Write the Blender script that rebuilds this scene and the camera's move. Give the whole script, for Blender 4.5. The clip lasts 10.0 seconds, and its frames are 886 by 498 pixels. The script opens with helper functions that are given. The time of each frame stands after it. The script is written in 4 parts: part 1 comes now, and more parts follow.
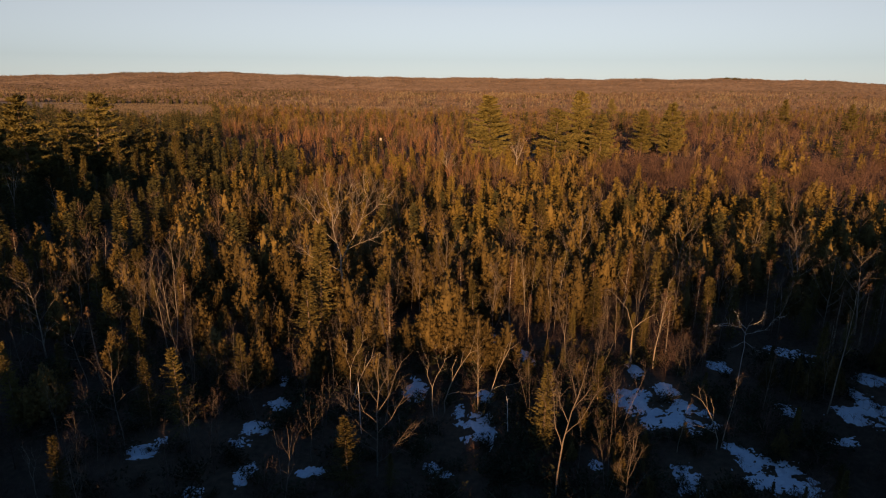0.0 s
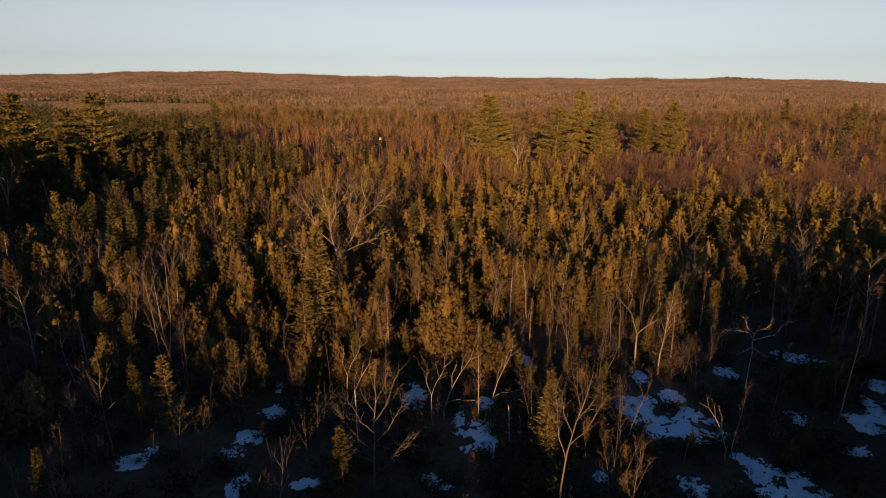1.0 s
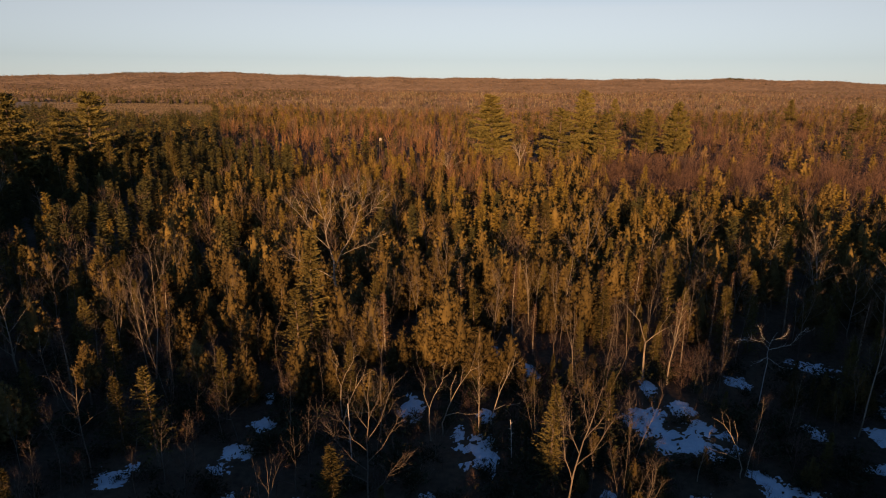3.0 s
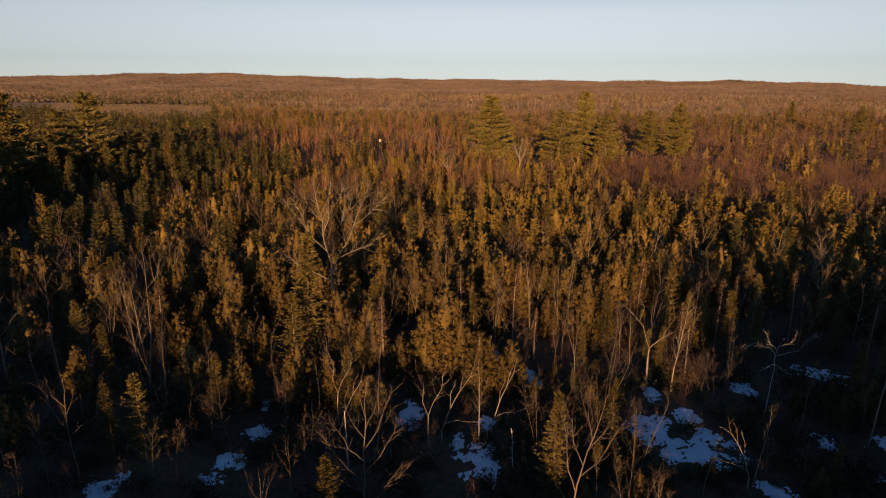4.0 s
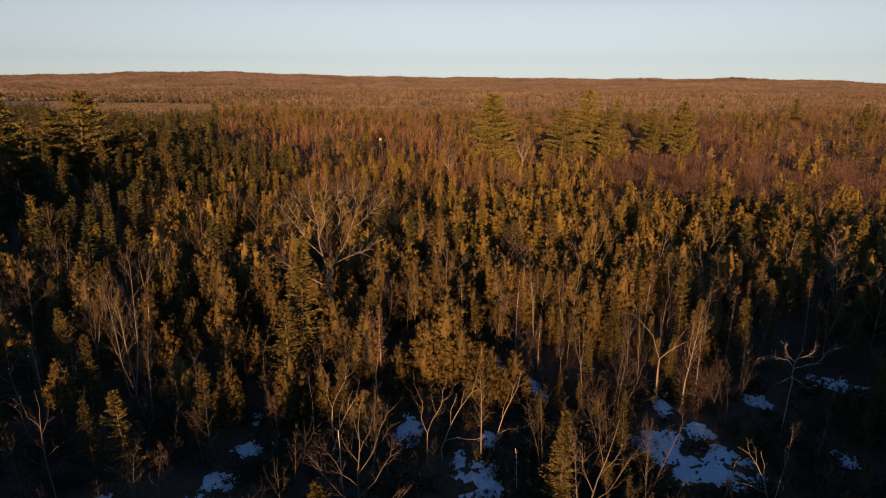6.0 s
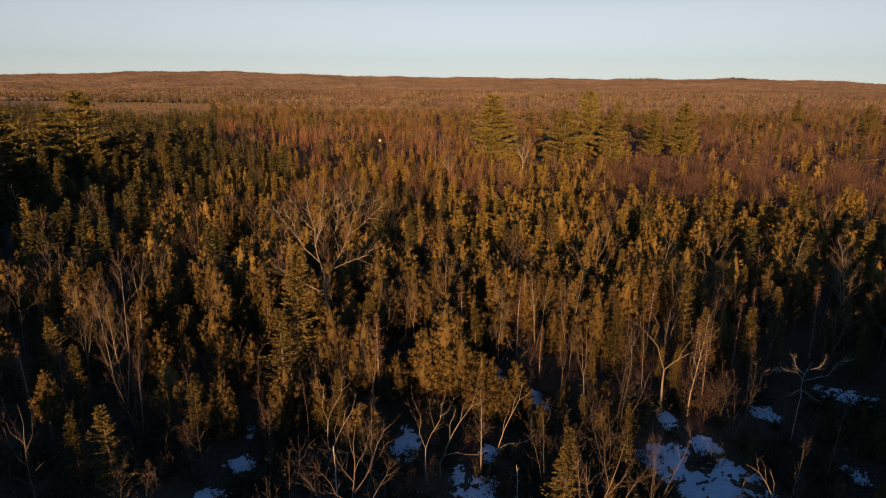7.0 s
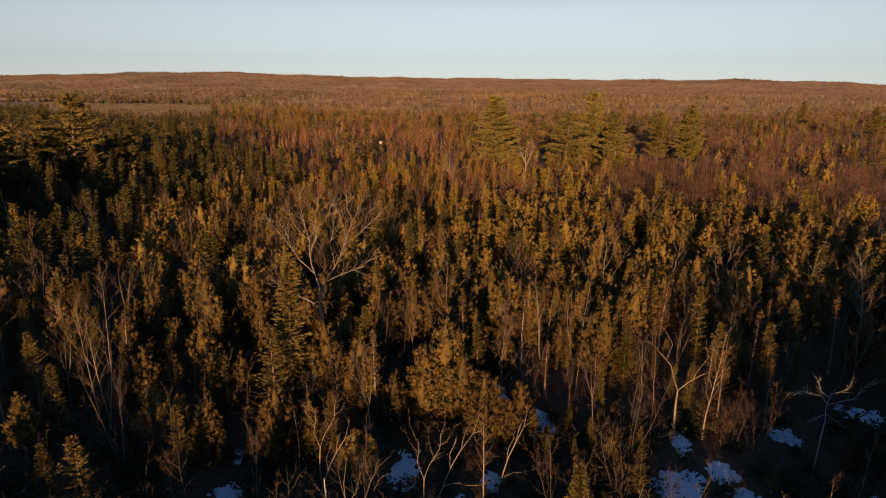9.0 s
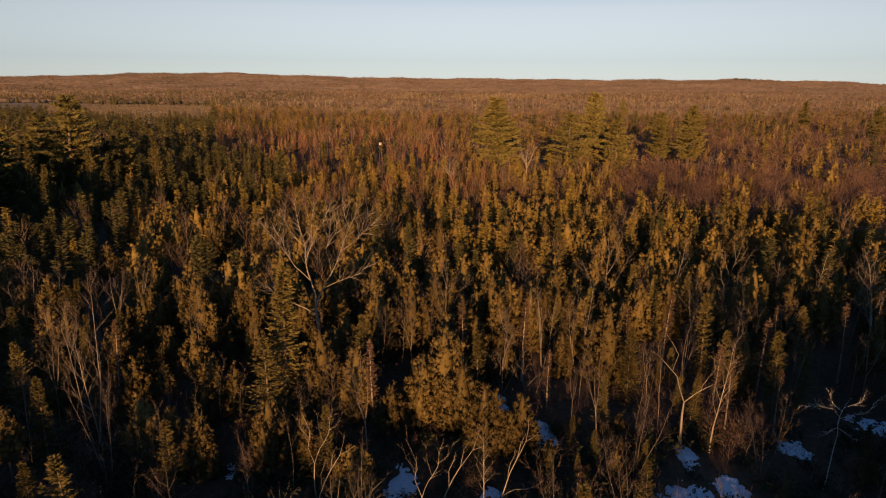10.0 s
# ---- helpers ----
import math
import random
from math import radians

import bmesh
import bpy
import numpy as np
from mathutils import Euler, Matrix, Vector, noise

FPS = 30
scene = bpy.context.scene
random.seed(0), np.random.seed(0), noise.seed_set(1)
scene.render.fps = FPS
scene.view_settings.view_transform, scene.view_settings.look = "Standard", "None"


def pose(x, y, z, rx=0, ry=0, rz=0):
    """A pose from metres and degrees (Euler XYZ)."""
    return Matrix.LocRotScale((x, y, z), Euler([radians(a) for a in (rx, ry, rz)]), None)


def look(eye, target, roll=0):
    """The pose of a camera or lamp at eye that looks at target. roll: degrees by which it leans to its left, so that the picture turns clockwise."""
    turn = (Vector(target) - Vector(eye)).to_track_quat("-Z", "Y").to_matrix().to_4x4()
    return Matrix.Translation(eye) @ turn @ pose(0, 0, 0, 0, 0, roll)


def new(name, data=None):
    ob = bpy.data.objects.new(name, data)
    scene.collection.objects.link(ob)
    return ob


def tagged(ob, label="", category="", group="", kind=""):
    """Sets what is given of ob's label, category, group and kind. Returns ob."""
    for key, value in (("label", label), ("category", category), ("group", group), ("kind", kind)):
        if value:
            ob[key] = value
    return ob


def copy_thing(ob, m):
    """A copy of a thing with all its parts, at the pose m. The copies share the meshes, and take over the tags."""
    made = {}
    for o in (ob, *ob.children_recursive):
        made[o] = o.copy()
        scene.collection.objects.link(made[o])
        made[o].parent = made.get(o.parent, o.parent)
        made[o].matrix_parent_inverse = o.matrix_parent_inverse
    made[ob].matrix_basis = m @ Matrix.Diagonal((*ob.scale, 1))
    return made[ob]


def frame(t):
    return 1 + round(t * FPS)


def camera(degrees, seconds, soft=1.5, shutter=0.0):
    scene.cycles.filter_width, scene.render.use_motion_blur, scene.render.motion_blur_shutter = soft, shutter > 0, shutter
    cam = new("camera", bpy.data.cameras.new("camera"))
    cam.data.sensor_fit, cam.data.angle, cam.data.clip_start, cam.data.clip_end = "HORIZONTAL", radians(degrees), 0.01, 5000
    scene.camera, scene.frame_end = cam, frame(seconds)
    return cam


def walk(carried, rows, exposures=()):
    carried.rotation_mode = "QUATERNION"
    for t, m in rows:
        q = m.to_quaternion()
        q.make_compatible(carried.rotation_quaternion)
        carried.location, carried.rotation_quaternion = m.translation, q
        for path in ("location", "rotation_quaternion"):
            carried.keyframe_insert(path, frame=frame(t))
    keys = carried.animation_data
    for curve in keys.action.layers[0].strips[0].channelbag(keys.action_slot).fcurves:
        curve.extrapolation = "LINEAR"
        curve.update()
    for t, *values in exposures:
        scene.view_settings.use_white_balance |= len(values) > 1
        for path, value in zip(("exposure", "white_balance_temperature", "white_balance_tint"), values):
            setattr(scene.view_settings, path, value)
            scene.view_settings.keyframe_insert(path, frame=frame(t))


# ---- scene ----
import collections

cam = camera(70.0, 10.0, 1.1)
PATH = [
    (0, (1.044, -1.263, 38.163), (1.016, 0.669, 37.646), 0.3),
    (0.5, (1.049, -0.112, 38.12), (1.021, 1.82, 37.602), 0.3),
    (1, (1.069, 0.931, 38.051), (1.041, 2.862, 37.532), 0.3),
    (1.5, (1.137, 1.921, 37.933), (1.106, 3.852, 37.415), 0.3),
    (2, (1.213, 2.884, 37.782), (1.182, 4.816, 37.265), 0.3),
    (2.5, (1.299, 3.784, 37.629), (1.266, 5.715, 37.112), 0.3),
    (4, (1.352, 6.294, 37.288), (1.319, 8.227, 36.776), 0.4),
    (4.5, (1.406, 7.188, 37.231), (1.37, 9.121, 36.718), 0.4),
    (5, (1.445, 8.133, 37.209), (1.407, 10.065, 36.693), 0.3),
    (5.5, (1.446, 9.05, 37.205), (1.408, 10.982, 36.687), 0.3),
    (7, (1.501, 12.075, 37.655), (1.463, 14.007, 37.137), 0.4),
    (7.5, (1.54, 13.103, 37.758), (1.5, 15.035, 37.24), 0.4),
    (8, (1.525, 14.175, 37.828), (1.484, 16.107, 37.312), 0.4),
    (8.5, (1.515, 15.264, 37.874), (1.473, 17.196, 37.36), 0.4),
    (9, (1.589, 16.366, 37.905), (1.545, 18.298, 37.389), 0.4),
    (9.5, (1.655, 17.459, 37.965), (1.61, 19.391, 37.45), 0.3),
    (10, (1.735, 18.553, 38.124), (1.689, 20.485, 37.609), 0.3),
]
walk(cam, [(t, look(eye, target, roll)) for t, eye, target, roll in PATH])

# ---- world and sun: low evening sun behind the camera ----
SUN_UP, SUN_TURN = 7.5, 5.0          # degrees above the horizon; degrees its light drifts to the right
world = bpy.data.worlds.new("evening_sky")
scene.world = world
world.use_nodes = True
wn = world.node_tree.nodes
wl = world.node_tree.links
sky = wn.new("ShaderNodeTexSky")
sky.sky_type, sky.sun_disc = "NISHITA", False
sky.sun_elevation = radians(SUN_UP)
sky.sun_rotation = radians(180 + SUN_TURN)
sky.air_density, sky.dust_density, sky.ozone_density = 0.7, 0.0, 3.0
soft = wn.new("ShaderNodeHueSaturation")
parts = wn.new("ShaderNodeSeparateColor")
ratio = wn.new("ShaderNodeMath")
ratio.operation = "DIVIDE"
pale = wn.new("ShaderNodeMapRange")
for key, value in (("From Min", 3.2), ("From Max", 5.0), ("To Min", 0.25), ("To Max", 1.0)):
    pale.inputs[key].default_value = value
wl.new(sky.outputs[0], parts.inputs[0])
wl.new(parts.outputs[2], ratio.inputs[0])
wl.new(parts.outputs[0], ratio.inputs[1])
wl.new(ratio.outputs[0], pale.inputs["Value"])
wl.new(pale.outputs[0], soft.inputs["Saturation"])
cool = wn.new("ShaderNodeMix")
cool.data_type, cool.blend_type = "RGBA", "MULTIPLY"
cool.inputs["Factor"].default_value = 1.0
cool.inputs["B"].default_value = (1.0, 1.015, 1.015, 1.0)
wl.new(sky.outputs[0], soft.inputs["Color"])
wl.new(soft.outputs[0], cool.inputs["A"])
wl.new(cool.outputs["Result"], wn["Background"].inputs[0])
wn["Background"].inputs[1].default_value = 0.0785
sun_data = bpy.data.lights.new("sun", "SUN")
sun_data.energy, sun_data.angle, sun_data.color = 5.0, radians(0.6), (1.0, 0.545, 0.23)
sun = new("sun", sun_data)
a, e = radians(SUN_TURN), radians(SUN_UP)
sun.matrix_basis = look((0, 0, 80), (math.sin(a) * math.cos(e), math.cos(a) * math.cos(e), 80 - math.sin(e)))
scene.view_settings.exposure = 0.5


# ---- materials ----
def rgb(c):
    return (*c, 1.0)


def surface(name, low, high, fine=3.0, coarse=0.25, rough=0.85, bump=0.0, per="object", spread=0.35, gloss=0.2):
    """Two tones mixed by noise at two scales, with a random shift of brightness for each thing or piece."""
    m = bpy.data.materials.new(name)
    m.use_nodes = True
    n, l = m.node_tree.nodes, m.node_tree.links
    b = n["Principled BSDF"]
    b.inputs["Roughness"].default_value = rough
    b.inputs["Specular IOR Level"].default_value = gloss
    geo = n.new("ShaderNodeNewGeometry")
    nf, nc = n.new("ShaderNodeTexNoise"), n.new("ShaderNodeTexNoise")
    nf.inputs["Scale"].default_value, nc.inputs["Scale"].default_value = fine, coarse
    nf.inputs["Detail"].default_value = 3.0
    for k in (nf, nc):
        l.new(geo.outputs["Position"], k.inputs["Vector"])
    add = n.new("ShaderNodeMath")
    add.operation = "ADD"
    l.new(nf.outputs["Fac"], add.inputs[0])
    l.new(nc.outputs["Fac"], add.inputs[1])
    ramp = n.new("ShaderNodeMapRange")
    ramp.inputs["From Min"].default_value, ramp.inputs["From Max"].default_value = 0.7, 1.3
    l.new(add.outputs[0], ramp.inputs["Value"])
    mix = n.new("ShaderNodeMix")
    mix.data_type = "RGBA"
    mix.inputs["A"].default_value, mix.inputs["B"].default_value = rgb(low), rgb(high)
    l.new(ramp.outputs[0], mix.inputs["Factor"])
    rnd = geo.outputs["Random Per Island"]
    if per == "object":
        rnd = n.new("ShaderNodeObjectInfo").outputs["Random"]
    shift = n.new("ShaderNodeMapRange")
    shift.inputs["To Min"].default_value, shift.inputs["To Max"].default_value = 1 - spread, 1 + spread
    l.new(rnd, shift.inputs["Value"])
    hsv = n.new("ShaderNodeHueSaturation")
    l.new(mix.outputs["Result"], hsv.inputs["Color"])
    l.new(shift.outputs[0], hsv.inputs["Value"])
    l.new(hsv.outputs[0], b.inputs["Base Color"])
    if bump:
        bp = n.new("ShaderNodeBump")
        bp.inputs["Strength"].default_value, bp.inputs["Distance"].default_value = bump, 0.05
        l.new(nf.outputs["Fac"], bp.inputs["Height"])
        l.new(bp.outputs[0], b.inputs["Normal"])
    return m


CEDAR = surface("cedar_foliage", (0.076, 0.054, 0.018), (0.136, 0.094, 0.030), 1.2, 0.12)
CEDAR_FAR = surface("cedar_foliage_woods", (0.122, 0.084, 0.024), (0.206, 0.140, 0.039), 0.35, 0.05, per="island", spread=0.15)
SPRUCE = surface("spruce_needles", (0.074, 0.060, 0.019), (0.138, 0.106, 0.031), 1.5, 0.12)
PINE = surface("pine_needles", (0.108, 0.094, 0.029), (0.184, 0.148, 0.045), 0.8, 0.08, spread=0.15)
DRY = surface("dry_needles", (0.085, 0.052, 0.032), (0.14, 0.085, 0.050), 1.5, 0.2)
BARK = surface("brown_bark", (0.10, 0.075, 0.055), (0.20, 0.15, 0.11), 6.0, 0.5, bump=0.5)
PALE = surface("pale_aspen_bark", (0.19, 0.156, 0.116), (0.40, 0.335, 0.255), 5.0, 0.6, bump=0.3, spread=0.2)
DULL = surface("grey_brown_bark", (0.10, 0.082, 0.064), (0.22, 0.178, 0.138), 6.0, 0.5, bump=0.5, spread=0.3)
WHITE = surface("white_birch_bark", (0.38, 0.36, 0.33), (0.62, 0.58, 0.53), 4.0, 1.0, bump=0.3, spread=0.12)
TWIG = surface("grey_brown_twigs", (0.110, 0.078, 0.058), (0.190, 0.138, 0.102), 2.0, 0.2)
TWIG_FAR = surface("grey_brown_twigs_woods", (0.118, 0.080, 0.052), (0.235, 0.160, 0.104), 0.2, 0.012, per="island", spread=0.3)
RED = surface("red_brown_twigs_woods", (0.108, 0.063, 0.043), (0.190, 0.111, 0.073), 0.2, 0.012, per="island", spread=0.3)
RUST = surface("rusty_twigs_woods", (0.155, 0.082, 0.046), (0.26, 0.140, 0.076), 0.2, 0.03, per="island", spread=0.3)
SCRUB = surface("underbrush_stems", (0.070, 0.047, 0.037), (0.150, 0.098, 0.075), 1.5, 0.2, per="island", spread=0.3)
SHRUB = surface("dark_evergreen_leaves", (0.022, 0.026, 0.013), (0.048, 0.050, 0.022), 2.0, 0.3)
CANOPY = surface("far_canopy", (0.078, 0.060, 0.050), (0.162, 0.123, 0.102), 0.05, 0.005, rough=0.95, spread=0.0)
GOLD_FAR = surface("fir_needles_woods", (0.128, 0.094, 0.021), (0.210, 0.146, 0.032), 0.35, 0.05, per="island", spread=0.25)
SPRUCE_FAR = surface("spruce_needles_woods", (0.042, 0.041, 0.016), (0.085, 0.075, 0.026), 0.35, 0.05, per="island", spread=0.25)
ASPEN_FAR = surface("pale_aspen_woods", (0.17, 0.135, 0.085), (0.30, 0.24, 0.15), 0.2, 0.012, per="island", spread=0.25)
CONIFER = surface("far_conifer_needles", (0.048, 0.044, 0.017), (0.095, 0.078, 0.026), 0.2, 0.03, per="island", spread=0.3)
GRASS = surface("dry_grass_tufts", (0.14, 0.105, 0.068), (0.22, 0.170, 0.110), 0.4, 0.02, per="island", spread=0.25)
GROUND = surface("swamp_floor", (0.050, 0.034, 0.022), (0.130, 0.088, 0.056), 1.4, 0.06, rough=0.95, bump=0.6, spread=0.0)
FIELD = surface("dry_grass", (0.26, 0.180, 0.090), (0.40, 0.28, 0.150), 0.5, 0.02, rough=0.95, bump=0.2, spread=0.0)
SNOW = surface("old_snow", (0.56, 0.64, 0.76), (0.74, 0.81, 0.90), 2.5, 0.4, rough=0.6, bump=0.5, spread=0.0, gloss=0.3)
ROAD = surface("gravel_road", (0.36, 0.32, 0.27), (0.48, 0.43, 0.37), 0.6, 0.05, rough=0.95, spread=0.0)
PAINT = surface("cream_paint", (0.42, 0.38, 0.30), (0.58, 0.52, 0.42), 3.0, 0.5, rough=0.6, spread=0.0)
WOOD = surface("weathered_wood", (0.12, 0.09, 0.065), (0.22, 0.17, 0.12), 4.0, 0.6, bump=0.3)


# ---- mesh helpers ----
rng = np.random.default_rng(7)


def mesh_of(name, verts, tris, material, smooth=False):
    """A mesh from arrays of corners and triangles."""
    me = bpy.data.meshes.new(name)
    verts, tris = np.asarray(verts, np.float32), np.asarray(tris, np.int32)
    me.vertices.add(len(verts))
    me.vertices.foreach_set("co", verts.ravel())
    me.loops.add(3 * len(tris))
    me.loops.foreach_set("vertex_index", tris.ravel())
    me.polygons.add(len(tris))
    me.polygons.foreach_set("loop_start", np.arange(0, 3 * len(tris), 3, dtype=np.int32))
    me.polygons.foreach_set("use_smooth", np.full(len(tris), smooth))
    me.materials.append(material)
    me.update()
    me.validate()
    return me


class Soup:
    """Grows a list of corners and triangles."""

    def __init__(self):
        self.v, self.f, self.n = [], [], 0

    def add(self, v, f):
        self.v.append(np.asarray(v, float))
        self.f.append(np.asarray(f, int) + self.n)
        self.n += len(v)

    def done(self):
        if not self.v:
            return np.zeros((0, 3)), np.zeros((0, 3), int)
        return np.vstack(self.v), np.vstack(self.f)

    def tube(self, line, radii, sides=4):
        """A tapered tube along a line, closed to a point at its end."""
        line = np.asarray(line, float)
        k = len(line)
        d = np.gradient(line, axis=0)
        d /= np.linalg.norm(d, axis=1)[:, None] + 1e-9
        side = np.cross(d, (0.31, 0.87, 0.38))
        side /= np.linalg.norm(side, axis=1)[:, None] + 1e-9
        other = np.cross(d, side)
        ang = np.arange(sides) * 2 * np.pi / sides
        ring = line[:-1, None] + np.asarray(radii)[:-1, None, None] * (np.cos(ang)[None, :, None] * side[:-1, None] + np.sin(ang)[None, :, None] * other[:-1, None])
        v = np.vstack([ring.reshape(-1, 3), line[-1:]])
        f = []
        for i in range(k - 2):
            for j in range(sides):
                p, q = i * sides + j, i * sides + (j + 1) % sides
                f += [(p, q, q + sides), (p, q + sides, p + sides)]
        for j in range(sides):
            f.append(((k - 2) * sides + j, (k - 2) * sides + (j + 1) % sides, len(v) - 1))
        self.add(v, f)

    def lump(self, mid, axis, tall, wide):
        """The dense inside of a plume: a small uneven spindle along an axis."""
        side = unit(np.cross(axis, (0.3, 0.8, 0.1)))
        other = np.cross(axis, side)
        v = np.array((axis * tall, side * wide, other * wide, -side * wide, -other * wide, -axis * tall * 0.8))
        self.add(mid + v * rng.uniform(0.8, 1.2, (6, 1)), ((0, 1, 2), (0, 2, 3), (0, 3, 4), (0, 4, 1), (5, 2, 1), (5, 3, 2), (5, 4, 3), (5, 1, 4)))

    def sprays(self, at, way, length, width, face=None):
        """A pointed leaf spray at each place, along its way, lying flat to face if given."""
        at, way = np.asarray(at, float), np.asarray(way, float)
        n = len(at)
        way = way / (np.linalg.norm(way, axis=1)[:, None] + 1e-9)
        side = np.cross(way, rng.normal(size=(n, 3)) if face is None else face)
        side /= np.linalg.norm(side, axis=1)[:, None] + 1e-9
        length, width = np.broadcast_to(length, n)[:, None], np.broadcast_to(width, n)[:, None]
        v = np.stack([at - side * width / 2, at + side * width / 2, at + way * length], 1).reshape(-1, 3)
        self.add(v, np.arange(3 * n).reshape(-1, 3))


def unit(v):
    v = np.asarray(v, float)
    return v / (np.linalg.norm(v) + 1e-9)


def wander(p, d, length, steps, bend, lift):
    """A crooked line that starts at p along d; lift turns it upwards."""
    line, d = [np.asarray(p, float)], unit(d)
    for _ in range(steps):
        d = unit(d + rng.normal(size=3) * bend + np.array((0, 0, lift)))
        line.append(line[-1] + d * length / steps)
    return np.array(line), d


def along(line, s):
    s = s * (len(line) - 1)
    i = min(int(s), len(line) - 2)
    return line[i] + (line[i + 1] - line[i]) * (s - i), unit(line[i + 1] - line[i])


def off(d, degrees_off, turn):
    """A direction turned away from d."""
    d = unit(d)
    s = unit(np.cross(d, (0.2, 0.1, 1.0) if abs(d[2]) < 0.95 else (1.0, 0.1, 0.0)))
    o = np.cross(d, s)
    r = radians(degrees_off)
    return d * math.cos(r) + (s * math.cos(turn) + o * math.sin(turn)) * math.sin(r)


# ---- trees, 10 m high when built ----
def cedar_shape(lobes, sprays, size, width=2.6, low=0.12, lean=0.0, tops=2):
    """Trunk and crown of a white cedar: a blunt cone heaped with rounded plumes, each a dense heart set with short flat sprays, often with more than one top."""
    trunk, crown = Soup(), Soup()
    line, _ = wander((0, 0, -0.3), (lean, 0, 1), 9.6, 5, 0.03, 0.05)
    trunk.tube(line, np.linspace(0.17, 0.02, len(line)), 5)
    heads = [(0.0, 0.0, 10.0, width)]
    first = rng.uniform(0, 6.28)
    for k in range(tops - 1):
        a = first + k * 2.6 + rng.uniform(-0.5, 0.5)
        heads.append((0.62 * width * math.cos(a), 0.62 * width * math.sin(a), rng.uniform(6.3, 9.0), width * rng.uniform(0.6, 0.8)))
    weights = np.array([h[2] * h[3] for h in heads])
    for (hx, hy, top, wide), share in zip(heads, weights / weights.sum()):
        n = max(4, int(round(lobes * share)))
        rings, sides = (6, 8) if lobes > 20 else (3, 5)      # the dense inside of the crown
        hs = np.linspace(low + 0.04, 0.82, rings)
        ang = np.arange(sides) * 2 * np.pi / sides
        rad = 0.44 * wide * ((1 - hs) / (1 - low)) ** 0.72 * np.minimum(1.0, 0.62 + 2.2 * (hs - low))
        rad = rad[:, None] * rng.uniform(0.8, 1.1, (rings, sides))
        body = np.stack([hx + lean * top * hs[:, None] + rad * np.cos(ang), hy + rad * np.sin(ang), np.broadcast_to((top * hs - 0.5)[:, None], rad.shape) + rng.uniform(-0.25, 0.25, rad.shape)], -1).reshape(-1, 3)
        body = np.vstack([body, (hx + lean * top * 0.93, hy, top * 0.93)])
        cap = [((rings - 1) * sides + j, (rings - 1) * sides + (j + 1) % sides, len(body) - 1) for j in range(sides)]
        crown.add(body, cap + [t for i in range(rings - 1) for j in range(sides) for t in ((i * sides + j, i * sides + (j + 1) % sides, (i + 1) * sides + j), (i * sides + (j + 1) % sides, (i + 1) * sides + (j + 1) % sides, (i + 1) * sides + j))])
        k = int(n * sprays * 0.45)
        if k:                                                # loose sprays all over it
            h = 1 - (1 - low) * np.sqrt(rng.uniform(0.01, 1, k))
            turn = rng.uniform(0, 6.28, k)
            r = wide * ((1 - h) / (1 - low)) ** 0.72 * np.minimum(1.0, 0.62 + 2.2 * (h - low)) * rng.uniform(0.5, 0.95, k)
            out = np.stack([np.cos(turn), np.sin(turn), 0 * turn], 1)
            at = np.stack([hx + lean * top * h, hy + 0 * h, top * h - 0.6], 1) + out * r[:, None]
            crown.sprays(at, out * 0.6 + (0, 0, 0.8) + rng.normal(size=(k, 3)) * 0.35, size * rng.uniform(0.4, 0.85, k), size * rng.uniform(0.24, 0.42, k), out + rng.normal(size=(k, 3)) * 0.6)
        for i in range(n):
            h = 1 - (1 - low) * math.sqrt((i + rng.uniform()) / n)
            turn = i * 2.4 + rng.uniform(-0.6, 0.6)
            s = size * (0.58 + 0.75 * min(1.0, 1.6 * (1 - h))) * rng.uniform(0.72, 1.3)
            r = wide * ((1 - h) / (1 - low)) ** 0.72 * min(1.0, 0.62 + 2.2 * (h - low)) * rng.uniform(0.82, 1.12)
            out = np.array((math.cos(turn), math.sin(turn), 0.0))
            axis = unit(out * 0.4 + (0, 0, 1) + rng.normal(size=3) * 0.15)
            mid = np.array((hx + lean * top * h, hy, top * h - 0.7 * s)) + out * max(0.0, r - 0.4 * s)
            crown.lump(mid, axis, s * 0.85, s * 0.62)
            if sprays:
                way = rng.normal(size=(sprays, 3)) + out * 0.75 + (0, 0, 0.55)
                way /= np.linalg.norm(way, axis=1)[:, None]
                at = mid + way * s * (0.8, 0.8, 0.9) * rng.uniform(0.5, 1.1, (sprays, 1))
                crown.sprays(at, way * 0.7 + (0, 0, 0.55) + rng.normal(size=(sprays, 3)) * 0.35, s * rng.uniform(0.38, 0.72, sprays), s * rng.uniform(0.20, 0.36, sprays), way + rng.normal(size=(sprays, 3)) * 0.6)
    return trunk, crown


